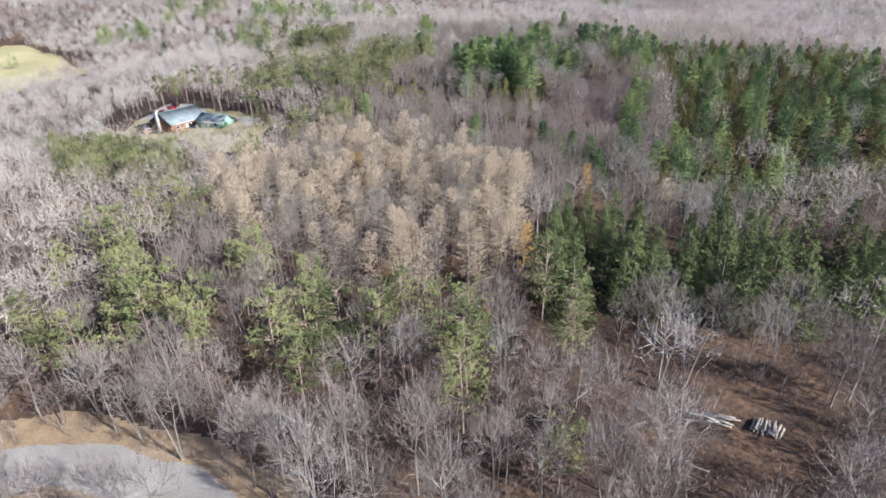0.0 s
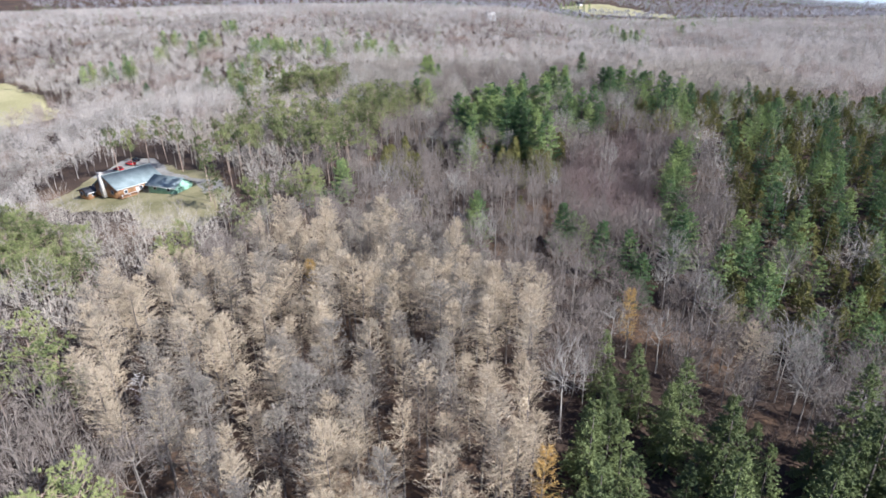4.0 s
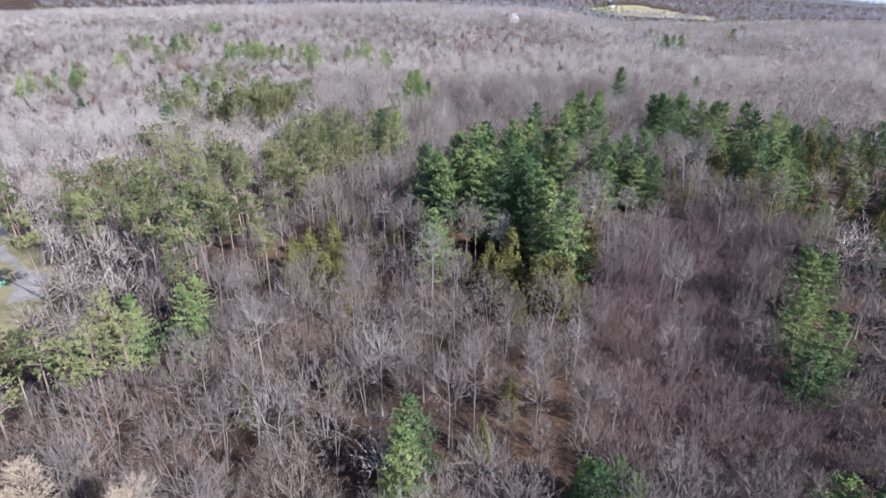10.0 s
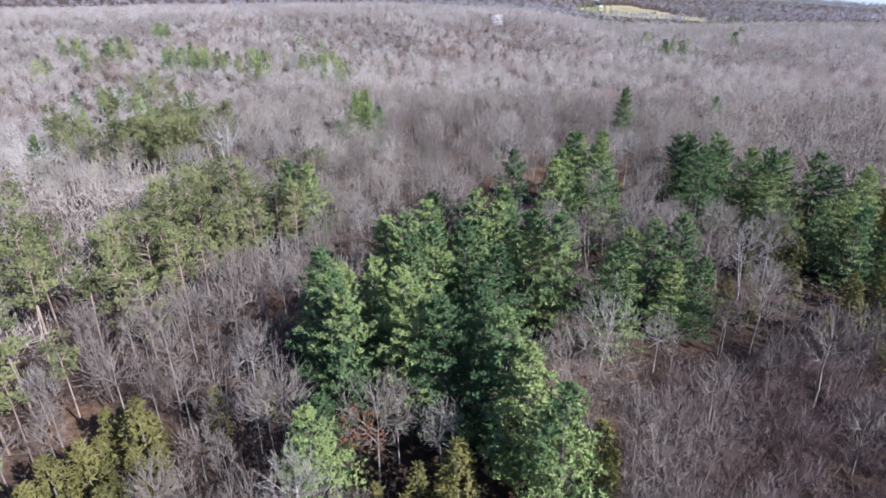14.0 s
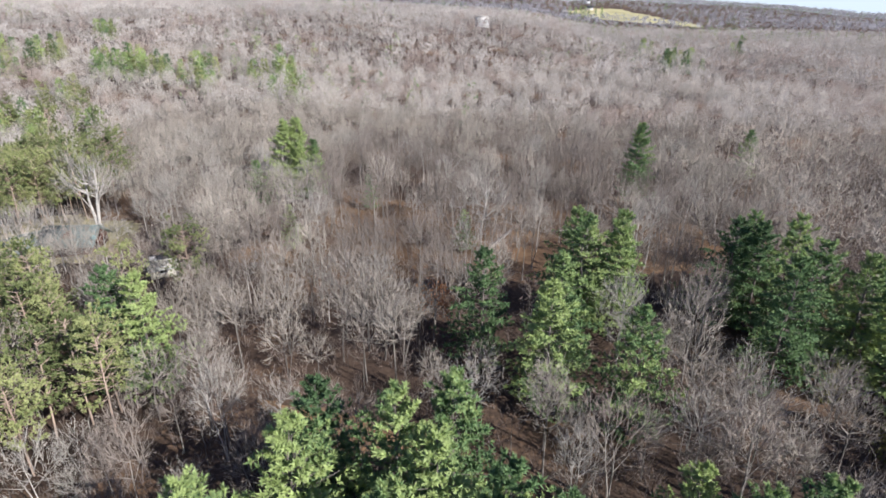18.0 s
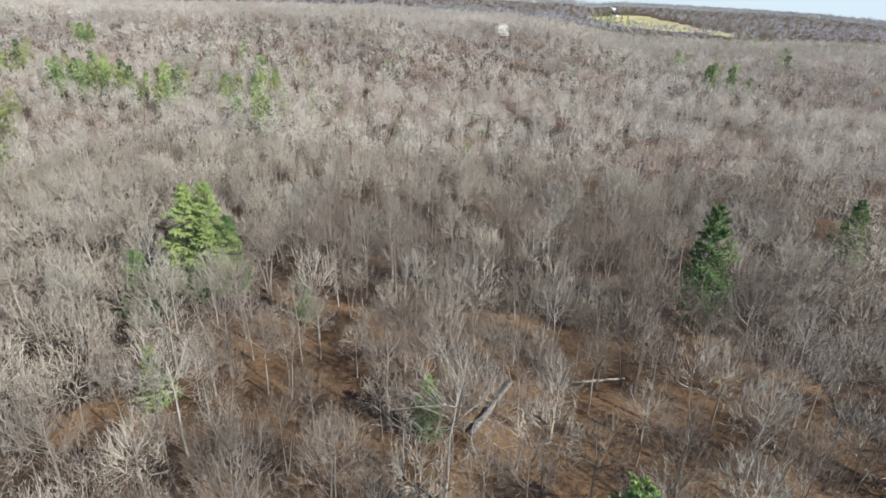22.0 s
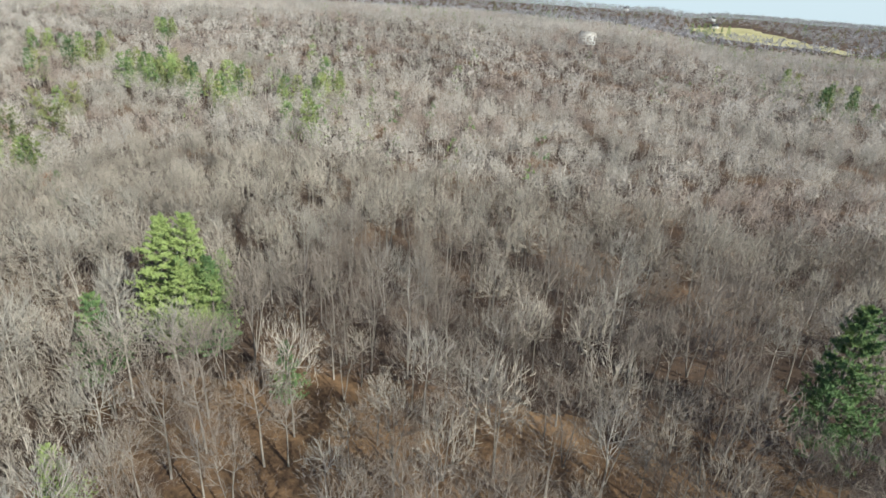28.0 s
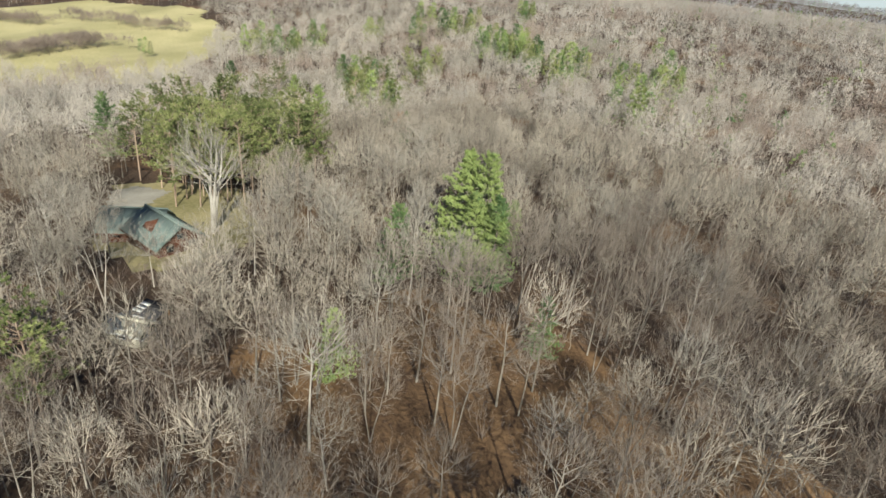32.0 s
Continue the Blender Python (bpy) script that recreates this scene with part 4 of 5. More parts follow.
pick = np.nonzero(near)[0]
rng.shuffle(pick)
pick = pick[:290]
keep = rng.uniform(0, 1, len(x)) < 0.86
for n, i in enumerate(pick):
    if not keep[i]:
        continue
    plant(("bare" if y[i] > 100 else "grey_bare") if n % (14 if y[i] > 100 else 4) else "pale", x[i], y[i], rng.uniform(0.66, 1.06))
rest = np.ones(len(x), bool)
rest[pick] = False
x, y = x[rest], y[rest]
MID = [two_part(*bare_tree(15.5, 1 + (k % 4 == 3), 6, 46, 960, rng.uniform(0.75, 1.2), 0.060, sides=4)) for k in range(12)]
SIDE = [two_part(*bare_tree(15.5, 1, 5, 24, 310, rng.uniform(0.8, 1.25), 0.075, sides=3)) for k in range(8)]
light = rng.uniform(0, 1, len(x)) < np.where(y < 300, 0.08, 0.15)
low = y < 300
size = rng.uniform(0.55, 1.06, len(x))
close = (np.abs(x + 8) < 62) | ((y > 335) & (x < -60))
stuff("bare_woods", scatter(MID, x[close & ~light & ~low], y[close & ~light & ~low], size[close & ~light & ~low]), [BARK, TWIG], "dense leafless grey-brown hardwood trees", "woods")
stuff("dark_bare_woods", scatter(MID, x[close & ~light & low], y[close & ~light & low], size[close & ~light & low]), [BARK, NEAR_TWIG], "dense leafless trees on low ground with darkened twigs", "woods")
stuff("pale_bare_woods", scatter(MID, x[close & light], y[close & light], size[close & light]), [PALE_BARK, PALE_TWIG], "scattered pale-barked leafless trees", "woods")
stuff("outer_bare_woods", scatter(SIDE, x[~close], y[~close], size[~close]), [BARK, TWIG], "leafless grey-brown hardwoods away from the flight line", "woods")

# brush under the trees
x, y = grid(-120, 150, 40, 440, 3.0)
ok = woods(x, y) & seen(x, y) & ~(inside(GLADE, x, y) & (np.sin(x * 3.7 + y * 6.1) > -0.4)) & ~((y > 335) & (np.abs(x + 8) < 50) & (rng.uniform(0, 1, len(x)) < 0.6))
stuff("brush", scatter([shrub(3.2, 13, 0.055) for _ in range(6)], x[ok], y[ok], rng.uniform(0.45, 1.5, ok.sum())), [BRUSH], "brown leafless understory brush and saplings", "brush")

x, y = grid(-120, 150, 40, 440, 7.0)
ok = woods(x, y) & seen(x, y) & ~inside(GLADE, x, y) & ~((y > 335) & (np.abs(x + 8) < 50) & (rng.uniform(0, 1, len(x)) < 0.6))
stuff("saplings", scatter([two_part(*bare_tree(7.0, 1, 3, 14, 150, rng.uniform(0.8, 1.3), 0.045, sides=3)) for _ in range(8)], x[ok], y[ok], rng.uniform(0.6, 1.35, ok.sum())), [BARK, BRUSH], "slim leafless saplings filling the understory", "saplings")

# low brush between the second house and the shed
x, y = grid(-90, -52, 330, 362, 2.2)
ok = (inside(SHED_FRONT, x, y) | inside(HOUSE_FRONT, x, y)) & free(x, y) & ((x + 69.5) ** 2 + (y - 343) ** 2 > 17)
stuff("house_brush", scatter([shrub(2.4, 20, 0.045, 4) for _ in range(5)], x[ok], y[ok], rng.uniform(0.6, 1.4, ok.sum())), [BRUSH], "brown leafless brush between house and shed", "brush")

# sparse brush over the log clearing
x, y = grid(0, 55, 50, 92, 2.6)
ok = inside([(8, 84), (24, 84), (44, 80), (50, 62), (36, 52), (18, 56), (6, 70)], x, y) & ((x - 32) ** 2 + (y - 67.5) ** 2 > 42)
stuff("clearing_brush", scatter([shrub(2.2, 10, 0.045) for _ in range(5)], x[ok], y[ok], rng.uniform(0.5, 1.4, ok.sum())), [RED_BRUSH], "sparse reddish brush over the log clearing", "brush")

# a low reddish thicket on the damp ground
x, y = grid(-10, 90, 170, 290, 2.3)
ok = (wavy(THICKET, x, y, 3, 12) | wavy(THICKET_TWO, x, y, 3, 12)) & free(x, y)
stuff("thicket", scatter([shrub(4.8, 30, 0.042, 6) for _ in range(6)], x[ok], y[ok], rng.uniform(0.6, 1.4, ok.sum())), [RED_BRUSH], "low reddish-brown leafless thicket on damp ground", "brush")

# ---- the wider woods ----
FAR_PINES += [(-393, 416, 9), (59, 1832, 26), (75, 1870, 24), (90, 1900, 26), (104, 1940, 25), (117, 1973, 27), (132, 1950, 24), (146, 1919, 26), (100, 743, 13), (113, 743, 13), (219, 981, 15), (370, 2275, 26)]
taken += [(a, b, 4.5) for a, b, _ in FAR_PINES]


def patches(name, shapes, x, y, sizes, common, label):
    """Bare woods in drifts of common, pale and red-brown trees."""
    n = np.sin(x / 23.0 + 1.7 * np.sin(y / 31.0)) * np.sin(y / 29.0 + x / 61.0) + rng.normal(0, 0.35, len(x))
    size = rng.uniform(*sizes, len(x))
    for key, ok, mat, word in (("", np.abs(n) < 0.62, common, "grey-brown"), ("pale_", n >= 0.62, PALE_TWIG, "pale grey"), ("brown_", n <= -0.62, ROSE_TWIG, "red-brown")):
        stuff(key + name, scatter(shapes, x[ok], y[ok], size[ok]), [mat], word + " " + label, "woods")


x, y = grid(-420, 470, 40, 620, 6.5)
ok = seen(x, y, 30) & woods(x, y) & ~((x > -150) & (x < 135) & (y < 470))
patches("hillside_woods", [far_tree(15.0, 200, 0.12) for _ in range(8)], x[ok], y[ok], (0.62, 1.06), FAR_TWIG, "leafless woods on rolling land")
x, y = grid(-900, 900, 300, 1350, 8.2)
ok = seen(x, y, 40) & ~((x > -420) & (x < 470) & (y < 620)) & ~wavy(FIELD, x, y, 6, 30) & ((x + 62) ** 2 + (y - 895) ** 2 > 26 ** 2)
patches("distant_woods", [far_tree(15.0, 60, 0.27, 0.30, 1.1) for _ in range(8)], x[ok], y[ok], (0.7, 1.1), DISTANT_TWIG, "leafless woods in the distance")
x, y = grid(-3400, 3000, 1350, 4300, 30.0)
ok = seen(x, y, 80) & ~wavy(FAR_FIELD, x, y, 10, 60) & (x > -0.9 * y)
stuff("ridge_woods", scatter([far_tree(22.0, 18, 1.6, 0.34, 1.2) for _ in range(6)], x[ok], y[ok], rng.uniform(0.7, 1.2, ok.sum())), [RIDGE_TWIG], "wooded ridges on the horizon in haze-paled colour", "woods")

# conifers scattered through the distance, in drifts
BELT = [(-60, 960), (60, 930), (330, 1000), (420, 1120), (260, 1300), (40, 1250)]
x, y = grid(-900, 1500, 480, 3600, 15.0)
drift = np.sin(x / 61.0 + 1.3 * np.sin(y / 83.0)) * np.sin(y / 97.0 + x / 150.0)
ok = seen(x, y, 30) & (rng.uniform(0, 1, len(x)) < np.where(drift > 0.66, 0.35, 0.012) + 0.14 * step(1900, 2600, y) + 0.35 * inside(BELT, x, y)) & ~wavy(FIELD, x, y, 6, 30) & ~wavy(FAR_FIELD, x, y, 10, 60)
stuff("distant_conifers", scatter([far_pine(16.0, 26) for _ in range(5)], x[ok], y[ok], rng.uniform(0.75, 1.3, ok.sum())), [PINE], "dark conifers scattered through distant woods", "conifers")

# hedgerows in the pasture
HEDGES = [((-412, 346), (-446, 404)), ((-430, 352), (-455, 398)), ((-600, 402), (-475, 462)), ((-640, 350), (-566, 384))]
hx = np.concatenate([np.linspace(a[0], b[0], 110) for a, b in HEDGES]) + rng.normal(0, 4.5, 440)
hy = np.concatenate([np.linspace(a[1], b[1], 110) for a, b in HEDGES]) + rng.normal(0, 4.5, 440)
stuff("hedgerow", scatter([far_tree(9.0, 110, 0.22, 0.40) for _ in range(4)], hx, hy, rng.uniform(0.35, 1.15, 440)), [BRUSH], "brown leafless hedgerow across the pasture", "hedge")

stock("far_pine", [(blades(np.array([[0, 0, -0.5]]), np.array([[0, 0, 12.0]]), 0.4), far_pine(15.0)) for _ in range(4)], BARK, PINE, "distant_pine", "pine tree", "pines in the distant woods", "SIZE green pine rising from distant bare woods")
stock("far_yellow_pine", [(blades(np.array([[0, 0, -0.5]]), np.array([[0, 0, 12.0]]), 0.4), far_pine(15.0, 170, 0.27)) for _ in range(3)], BARK, YELLOW_PINE, "distant_pine", "pine tree", "pines in the distant woods", "SIZE yellow-green pine rising from distant bare woods")
for x, y, h in FAR_PINES:
    plant("far_pine", x, y, h / 15.0 * rng.uniform(1.1, 1.35))
    if y < 1200:
        plant("far_yellow_pine", x + rng.uniform(-7, 7), y + rng.uniform(-5, 6), h / 15.0 * rng.uniform(0.95, 1.2))
        plant("far_yellow_pine" if rng.uniform() < 0.5 else "far_pine", x + rng.uniform(-12, 12), y + rng.uniform(-5, 9), h / 15.0 * rng.uniform(0.9, 1.15))

# ---- buildings, vehicles and timber ----
ROOF_GREEN = shader("green_metal_roof", (0.19, 0.235, 0.235), (0.31, 0.365, 0.36), 0.4, 3.0, rough=0.75, bump=0.1, spread=0)
ROOF_SAGE = shader("dark_sage_metal_roof", (0.13, 0.175, 0.165), (0.23, 0.285, 0.265), 0.4, 3.0, rough=0.6, bump=0.1, spread=0)
LOGWALL = shader("stained_log_wall", (0.20, 0.105, 0.05), (0.42, 0.24, 0.12), 0.5, 4.0, rough=0.6, spread=0)
# Red-brown siding darkened: shade from eaves and trees is in the colour.
REDWALL = shader("shaded_red_brown_siding", (0.07, 0.028, 0.018), (0.17, 0.07, 0.042), 0.5, 4.0, rough=0.7, spread=0)
GREENWALL = shader("light_green_siding", (0.22, 0.40, 0.28), (0.34, 0.56, 0.42), 0.5, 4.0, rough=0.6, spread=0)
WHITE = shader("white_paint", (0.62, 0.62, 0.60), (0.82, 0.82, 0.80), 0.5, 3.0, rough=0.6, spread=0)
CREAM = shader("cream_panels", (0.50, 0.47, 0.38), (0.72, 0.69, 0.58), 0.6, 3.0, rough=0.6, spread=0)
STONE = shader("pale_stone", (0.40, 0.37, 0.33), (0.68, 0.64, 0.58), 0.8, 5.0, bump=0.6, spread=0)
DARKROOF = shader("dark_shingles", (0.035, 0.035, 0.04), (0.10, 0.10, 0.11), 0.6, 6.0, spread=0)
GLASS = shader("dark_window_glass", (0.02, 0.025, 0.03), (0.05, 0.06, 0.07), 0.5, 2.0, rough=0.08, bump=0, spread=0)
RUBBER = shader("tyre_rubber", (0.015, 0.015, 0.015), (0.04, 0.04, 0.04), 1.0, 9.0, spread=0)
CHROME = shader("wheel_metal", (0.4, 0.4, 0.42), (0.6, 0.6, 0.62), 1.0, 5.0, rough=0.35, metal=0.8, spread=0)
CAR_RED = shader("red_car_paint", (0.36, 0.02, 0.025), (0.50, 0.045, 0.04), 0.6, 3.0, rough=0.25, bump=0, spread=0)
CAR_BLACK = shader("black_car_paint", (0.012, 0.012, 0.015), (0.03, 0.03, 0.035), 0.6, 3.0, rough=0.2, bump=0, spread=0)
LOG_PALE = shader("pale_cut_log", (0.26, 0.22, 0.17), (0.58, 0.52, 0.43), 0.8, 4.0, spread=0.3)
LOG_GREY = shader("grey_fallen_trunk", (0.09, 0.08, 0.072), (0.28, 0.255, 0.235), 0.6, 4.0, bump=0.6)


def box(cx, cy, cz, sx, sy, sz):
    s = np.array([[x, y, z] for x in (-0.5, 0.5) for y in (-0.5, 0.5) for z in (-0.5, 0.5)])
    q = np.array([[0, 1, 3, 2], [4, 6, 7, 5], [0, 4, 5, 1], [2, 3, 7, 6], [0, 2, 6, 4], [1, 5, 7, 3]])
    return s * (sx, sy, sz) + (cx, cy, cz), np.concatenate([q[:, [0, 1, 2]], q[:, [0, 2, 3]]])


def prism(outline, a, b, along="y"):
    """An outline in (x, z) pushed from a to b along y (or in (y, z) along x)."""
    n = len(outline)
    v = []
    for d in (a, b):
        for p, z in outline:
            v.append((p, d, z) if along == "y" else (d, p, z))
    f = [(0, i, i + 1) for i in range(1, n - 1)] + [(n, n + i + 1, n + i) for i in range(1, n - 1)]
    for i in range(n):
        j = (i + 1) % n
        f += [(i, i + n, j + n), (i, j + n, j)]
    return np.array(v, float), np.array(f)


def add(name, soup, mat, parent, label=""):
    return part(name, mesh_of(name, soup, mat), parent, label)


def window(parent, x, y, z, w, h, face, trim=None):
    """A framed window on the outer side of a wall; face is the axis it looks along."""
    g = (w, 0.06, h) if face == "y" else (0.06, w, h)
    pane = add("window", box(x, y, z, *g), GLASS, parent, "dark reflecting window pane")
    for s in (-1, 1):
        if face == "y":
            add("frame", box(x + s * (w / 2 + 0.05), y, z, 0.12, 0.14, h + 0.2), trim or WHITE, pane)
            add("frame", box(x, y, z + s * (h / 2 + 0.05), w, 0.14, 0.12), trim or WHITE, pane)
        else:
            add("frame", box(x, y + s * (w / 2 + 0.05), z, 0.14, 0.12, h + 0.2), trim or WHITE, pane)
            add("frame", box(x, y, z + s * (h / 2 + 0.05), 0.14, w, 0.12), trim or WHITE, pane)


def gabled(name, label, category, x, y, rot, ln, wd, eave, ridge, wall, roof, group="", over=0.7, base=-0.5, wins=3, upper=True, trim=None):
    """A gabled building: length along local x, ridge above it."""
    ob = new(name)
    ob.matrix_basis = pose(x, y, float(height(x, y)) + 0.1, 0, 0, rot)
    t = 0.25
    for s in (-1, 1):
        add("wall", box(0, s * (wd / 2 - t / 2), (eave + base) / 2, ln, t, eave - base), wall, ob)
        a = s * ln / 2
        add("wall", prism([(-wd / 2 + t, base), (wd / 2 - t, base), (wd / 2 - t, eave), (0, ridge - 0.12), (-wd / 2 + t, eave)], a - s * t, a, "x"), wall, ob)
        k = (ridge - eave) / (wd / 2)
        lo = eave - over * k
        side = [(0, ridge), (s * (wd / 2 + over), lo), (s * (wd / 2 + over), lo + 0.22), (0, ridge + 0.26)]
        slab = add("roof", prism(side, -ln / 2 - over, ln / 2 + over, "x"), roof, ob)
        add("fascia", prism([(s * (wd / 2 + over), lo - 0.06), (s * (wd / 2 + over + 0.05), lo - 0.06), (s * (wd / 2 + over + 0.05), lo + 0.2), (s * (wd / 2 + over), lo + 0.2)], -ln / 2 - over, ln / 2 + over, "x"), trim or WHITE, slab)
        seams = np.arange(-ln / 2 - over + 0.4, ln / 2 + over, 1.2)
        for q in seams:
            add("seam", prism([(0, ridge + 0.26), (s * (wd / 2 + over), lo + 0.22), (s * (wd / 2 + over), lo + 0.27), (0, ridge + 0.31)], q, q + 0.06, "x"), roof, slab)
        for i in range(wins):
            window(ob, -ln / 2 + ln * (i + 0.5) / wins, s * (wd / 2 + 0.02), 1.6, 1.3, 1.2, "y", trim)
        for q in (-wd / 4, wd / 4):
            window(ob, s * (ln / 2 + 0.02), q, 1.6, 1.2, 1.2, "x", trim)
        if upper:
            window(ob, s * (ln / 2 + 0.02), 0, eave + 0.7, 1.2, 1.0, "x", trim)
    add("ridge_cap", prism([(-0.25, ridge + 0.2), (0.25, ridge + 0.2), (0, ridge + 0.36)], -ln / 2 - over, ln / 2 + over, "x"), roof, ob)
    return tagged(ob, label, category, group)


log_house = gabled("log_house", "log house with a blue-green metal roof and stone chimney", "house", -149.5, 239.0, 69.6, 18, 13.5, 3.4, 7.4, LOGWALL, ROOF_GREEN)
chimney = add("chimney", box(-9.5, 1.2, 3.9, 1.1, 1.8, 9.0), STONE, log_house, "pale stone chimney")
add("chimney_cap", box(-9.5, 1.2, 8.5, 1.4, 2.1, 0.25), STONE, chimney)
add("door", box(-1.5, -6.82, 1.05, 1.0, 0.1, 2.1), WHITE, log_house, "white entrance door")
deck = add("deck", box(-5, -8.2, 0.35, 9, 2.6, 0.2), LOGWALL, log_house, "low wooden deck")
for q in (-9.2, -6.2, -3.2, -0.8):
    add("post", box(q, -9.4, 0.9, 0.14, 0.14, 1.3), WHITE, deck)
add("rail", box(-5, -9.4, 1.5, 9, 0.1, 0.1), WHITE, deck)
wing = gabled("side_porch", "low porch wing with a dark blue roof", "porch", -163, 236, 69.6, 7, 6, 2.5, 3.6, LOGWALL, DARKROOF, wins=2, upper=False)
garage = gabled("garage", "green-roofed garage with bright green siding", "garage", -129.5, 234.5, -14, 13, 8, 2.6, 4.9, GREENWALL, ROOF_GREEN, wins=2, upper=False)
for q in (-1.9, 1.9):
    d = add("garage_door", box(6.56, q, 1.15, 0.08, 2.6, 2.2), GREENWALL, garage, "pale green garage door")
    for z in (0.45, 1.0, 1.55):
        add("panel", box(6.61, q, z, 0.03, 2.3, 0.4), GREENWALL, d)

west = gabled("green_house", "brown house with a sage-green metal roof", "house", -96.6, 353.0, 14, 9.8, 7.6, 2.6, 5.2, REDWALL, ROOF_SAGE, base=-0.8, over=0.9, trim=REDWALL)
cross = gabled("house_wing", "gabled red-brown wing with a sage-green roof", "house", -104.4, 350.2, 62, 9.0, 7.2, 2.5, 4.9, REDWALL, ROOF_SAGE, base=-0.8, wins=2, over=0.9, trim=REDWALL)
add("dormer", prism([(-1.3, 3.6), (1.3, 3.6), (0, 4.9)], -3.0, 0.3, "y"), REDWALL, west, "red gabled dormer")
add("deck", box(6.0, -1, 0.2, 2.0, 4.0, 0.2), LOGWALL, west, "weathered wooden deck")
shed = gabled("garden_shed", "small shed with pale translucent roof panels", "shed", -68.5, 342.0, 40, 4.6, 3.0, 1.9, 2.7, CREAM, CREAM, wins=1, upper=False, over=0.4)
lean = new("lean_to")
lean.matrix_basis = pose(-71.0, 344.6, float(height(-71.0, 344.6)), 0, 0, 40) @ Matrix.Diagonal((0.72, 0.8, 0.9, 1))
add("roof", prism([(-2.4, 2.5), (2.4, 1.9), (2.4, 2.05), (-2.4, 2.65)], -2.6, 2.6), DARKROOF, lean)
for px, py in ((-2.1, -2.3), (2.1, -2.3), (-2.1, 2.3), (2.1, 2.3)):
    add("post", box(px, py, 1.0, 0.15, 0.15, 2.2), LOGWALL, lean)
for q in (-1.2, -0.2, 0.8):
    add("panel", prism([(-2.2, 2.68), (-0.6, 2.48), (-0.6, 2.52), (-2.2, 2.72)], q, q + 0.7), WHITE, lean, "white roof panel")
tagged(lean, "open lean-to with a dark roof and white panels", "shed")

far_house = gabled("white_house", "tall white farmhouse in distant bare woods", "house", -67, 912, 30, 13, 10, 7.5, 11, WHITE, STONE, wins=4)
for i in range(4):
    window(far_house, -6.5 + 13 * (i + 0.5) / 4, -5.02, 5.0, 1.2, 1.4, "y")
for x, y, r, w in ((140, 2330, 20, STONE), (150, 2620, 60, WHITE), (-150, 2800, 10, WHITE)):
    gabled("far_farmhouse", "small pale farmhouse on a distant ridge", "house", x, y, r, 22, 13, 8, 14, w, DARKROOF, "farmhouses on the ridge", wins=3)


def ring(cx, cy, cz, r0, r1, w, n=14):
    """A wheel ring lying along x, wide w."""
    a = np.arange(n) * 2 * np.pi / n
    v = []
    for r, d in ((r0, -w / 2), (r1, -w / 2), (r1, w / 2), (r0, w / 2)):
        v += [(cx + r * np.cos(t), cy + d, cz + r * np.sin(t)) for t in a]
    f = []
    for k in range(4):
        for i in range(n):
            j, m = (i + 1) % n, (k + 1) % 4
            f += [(k * n + i, k * n + j, m * n + j), (k * n + i, m * n + j, m * n + i)]
    return np.array(v), np.array(f)


def vehicle(x, y, rot, paint, label, bed):
    ob = new("pickup_truck" if bed else "parked_car")
    ob.matrix_basis = pose(x, y, float(height(x, y)) + 0.12, 0, 0, rot)
    add("body", prism([(-2.5, 0.45), (2.5, 0.45), (2.55, 0.8), (2.4, 1.0), (0.9, 1.08), (-2.5, 1.05), (-2.58, 0.75)], -0.93, 0.93), paint, ob)
    back = -0.7 if bed else -2.1
    add("cabin", prism([(back, 1.05), (1.2, 1.05), (0.55, 1.62), (back + 0.3, 1.64)], -0.80, 0.80), GLASS, ob, "dark glazed cabin")
    add("roof", prism([(back + 0.22, 1.62), (0.62, 1.60), (0.50, 1.72), (back + 0.4, 1.74)], -0.82, 0.82), paint, ob)
    if bed:
        for s in (-1, 1):
            add("bed_side", box(-1.6, s * 0.86, 1.2, 1.75, 0.12, 0.3), paint, ob)
        add("tailgate", box(-2.5, 0, 1.15, 0.1, 1.7, 0.4), paint, ob)
    for wx in (-1.55, 1.6):
        for s in (-1, 1):
            tyre = add("wheel", ring(wx, s * 0.86, 0.36, 0.21, 0.37, 0.24), RUBBER, ob)
            add("rim", ring(wx, s * 0.86, 0.36, 0.03, 0.21, 0.2), CHROME, tyre)
    for s in (-1, 1):
        add("headlight", box(2.53, s * 0.68, 0.82, 0.06, 0.34, 0.16), WHITE, ob)
        add("tail_light", box(-2.56, s * 0.78, 0.85, 0.06, 0.18, 0.24), CAR_RED, ob)
    add("bumper", box(2.58, 0, 0.55, 0.1, 1.7, 0.16), CHROME, ob)
    return tagged(ob, label, "truck" if bed else "car", "vehicles by the log house")


vehicle(-172, 270.5, 160, CAR_RED, "red pickup truck parked under pines", True)
vehicle(-173, 275.5, 150, CAR_BLACK, "black pickup truck parked under pines", True)
vehicle(-173.5, 264.5, 165, CAR_RED, "dark red car parked by the drive", False)


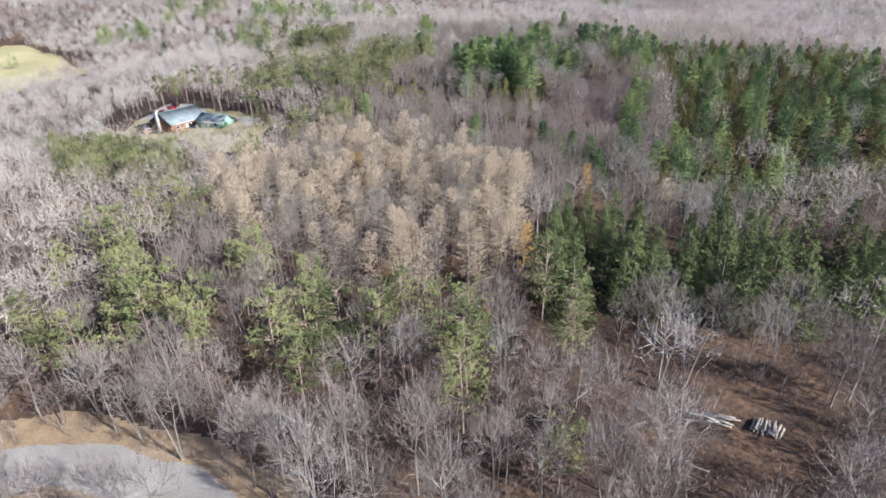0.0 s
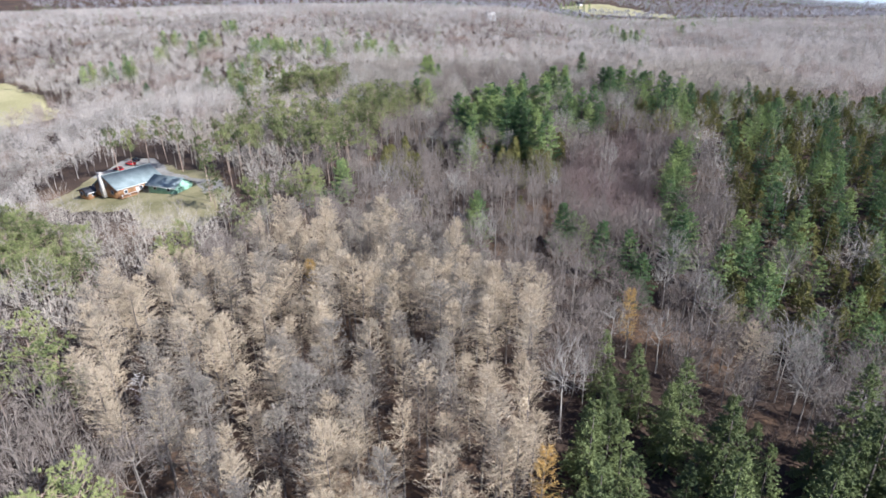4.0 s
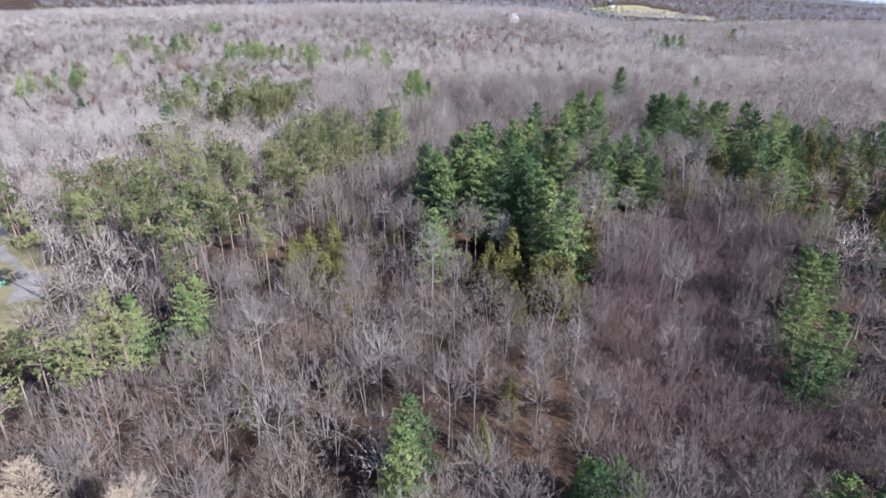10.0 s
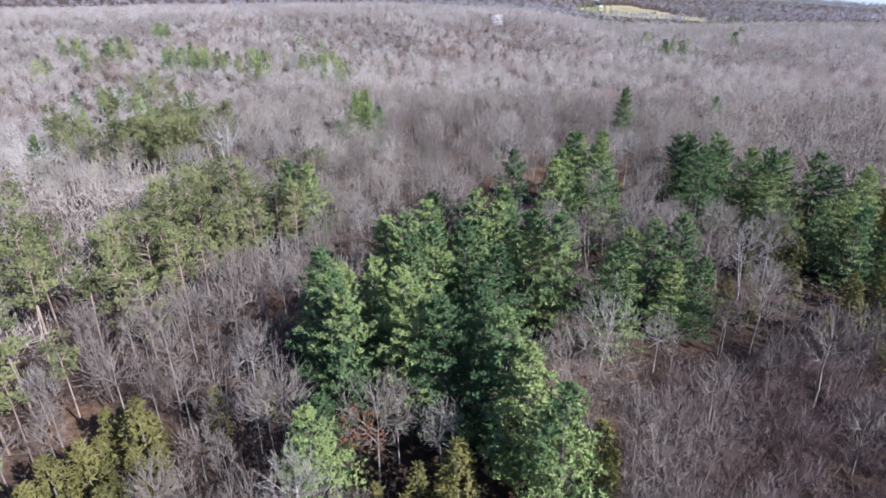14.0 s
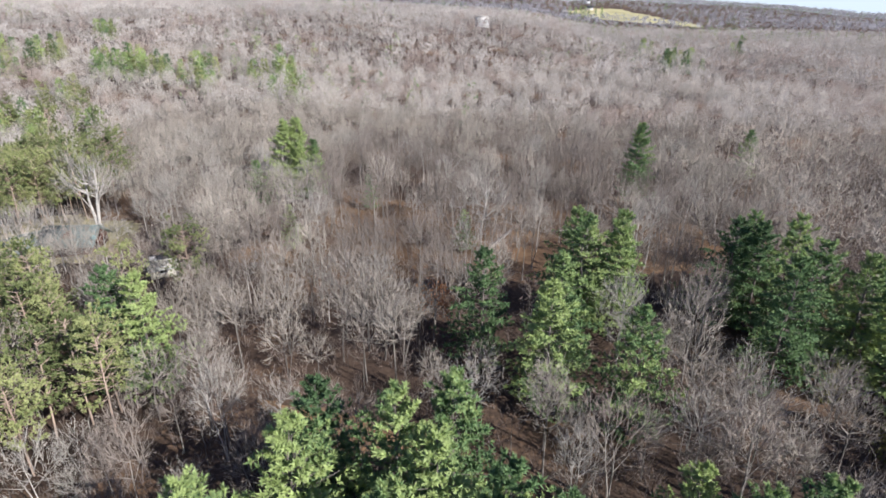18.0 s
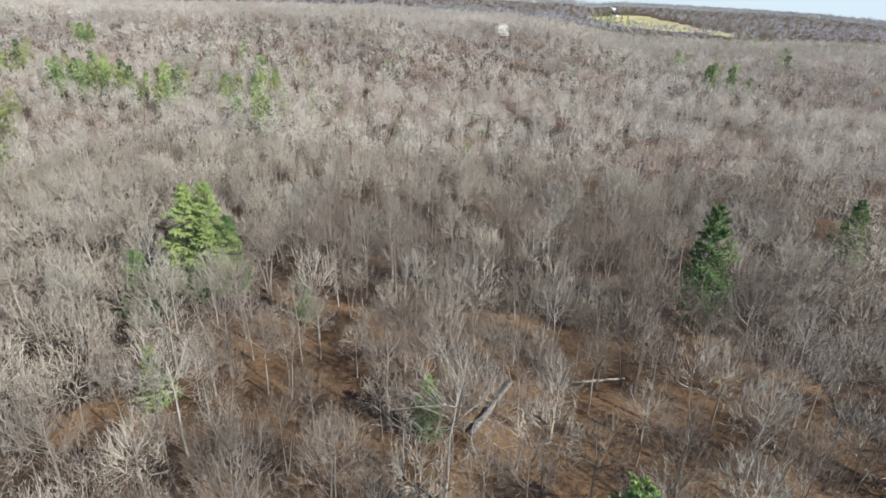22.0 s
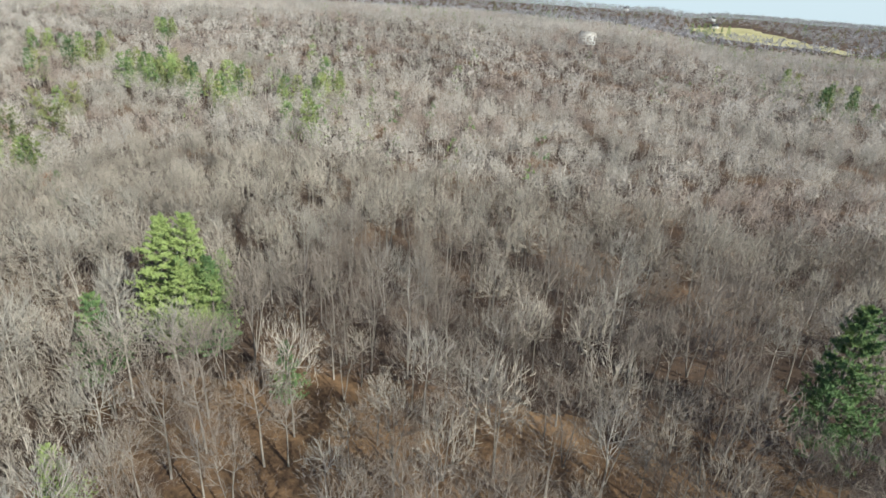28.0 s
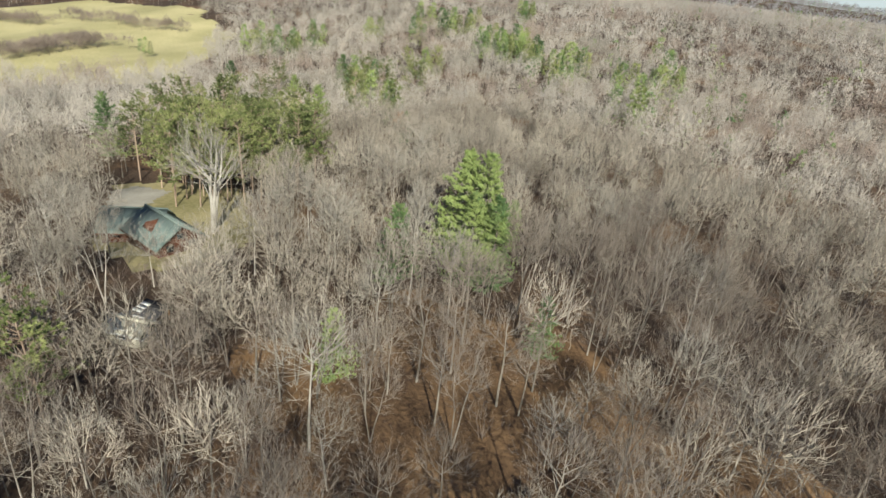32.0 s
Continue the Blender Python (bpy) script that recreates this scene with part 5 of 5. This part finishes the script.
def log(x, y, z, rot, ln, r, mat, label, group, tilt=0.0):
    n = 8
    a = np.arange(n) * 2 * np.pi / n
    v = [(d, q * np.cos(t), q * np.sin(t)) for d, q in ((-ln / 2, r), (0, r * 0.93), (ln / 2, r * 0.82)) for t in a] + [(-ln / 2, 0, 0), (ln / 2, 0, 0)]
    f = []
    for k in range(2):
        for i in range(n):
            j = (i + 1) % n
            f += [(k * n + i, k * n + j, k * n + n + j), (k * n + i, k * n + n + j, k * n + n + i)]
    f += [(3 * n, (i + 1) % n, i) for i in range(n)] + [(3 * n + 1, 2 * n + i, 2 * n + (i + 1) % n) for i in range(n)]
    ob = new("log", mesh_of("log", (np.array(v, float), np.array(f)), mat))
    ob.matrix_basis = pose(x, y, z, 0, tilt, rot)
    return tagged(ob, label, "log", group)


for i in range(9):
    x, y = 27.2 + rng.uniform(0, 4.6), 67.6 + rng.uniform(0, 1.8)
    log(x, y, float(height(x, y)) + 0.18 + 0.05 * (i % 3), -12 + rng.normal(0, 9), rng.uniform(2.6, 4.2), rng.uniform(0.10, 0.2), LOG_PALE, "pale peeled log lying loose in the clearing", "loose logs in the clearing")
for row in range(3):
    for i in range(8 - row):
        x, y = 34.0 + i * 0.46 + row * 0.23 + rng.normal(0, 0.08), 67.6 - i * 0.16 + rng.normal(0, 0.15)
        log(x, y, float(height(x, y)) + 0.16 + row * 0.28, 62 + rng.normal(0, 5), rng.uniform(2.0, 2.7), rng.uniform(0.13, 0.19), LOG_PALE, "pale sawn log stacked in a pile", "stacked log pile")
log(-6.0, 367.5, float(height(-6.0, 367.5)) + 0.3, 73, 13.0, 0.36, LOG_GREY, "thick grey fallen trunk on the leafy forest floor", "fallen trunks", 2.0)
log(8.1, 377.8, float(height(8.1, 377.8)) + 0.2, 20, 8.0, 0.2, LOG_PALE, "slim pale fallen trunk on the leafy forest floor", "fallen trunks")
for x, y, r in ((18, 66, 30), (24, 60, -20), (12, 72, 50), (6, 66, 10)):
    log(x, y, float(height(x, y)) + 0.16, r, 5.0, 0.14, LOG_GREY, "thin grey fallen stem on the clearing floor", "fallen trunks")
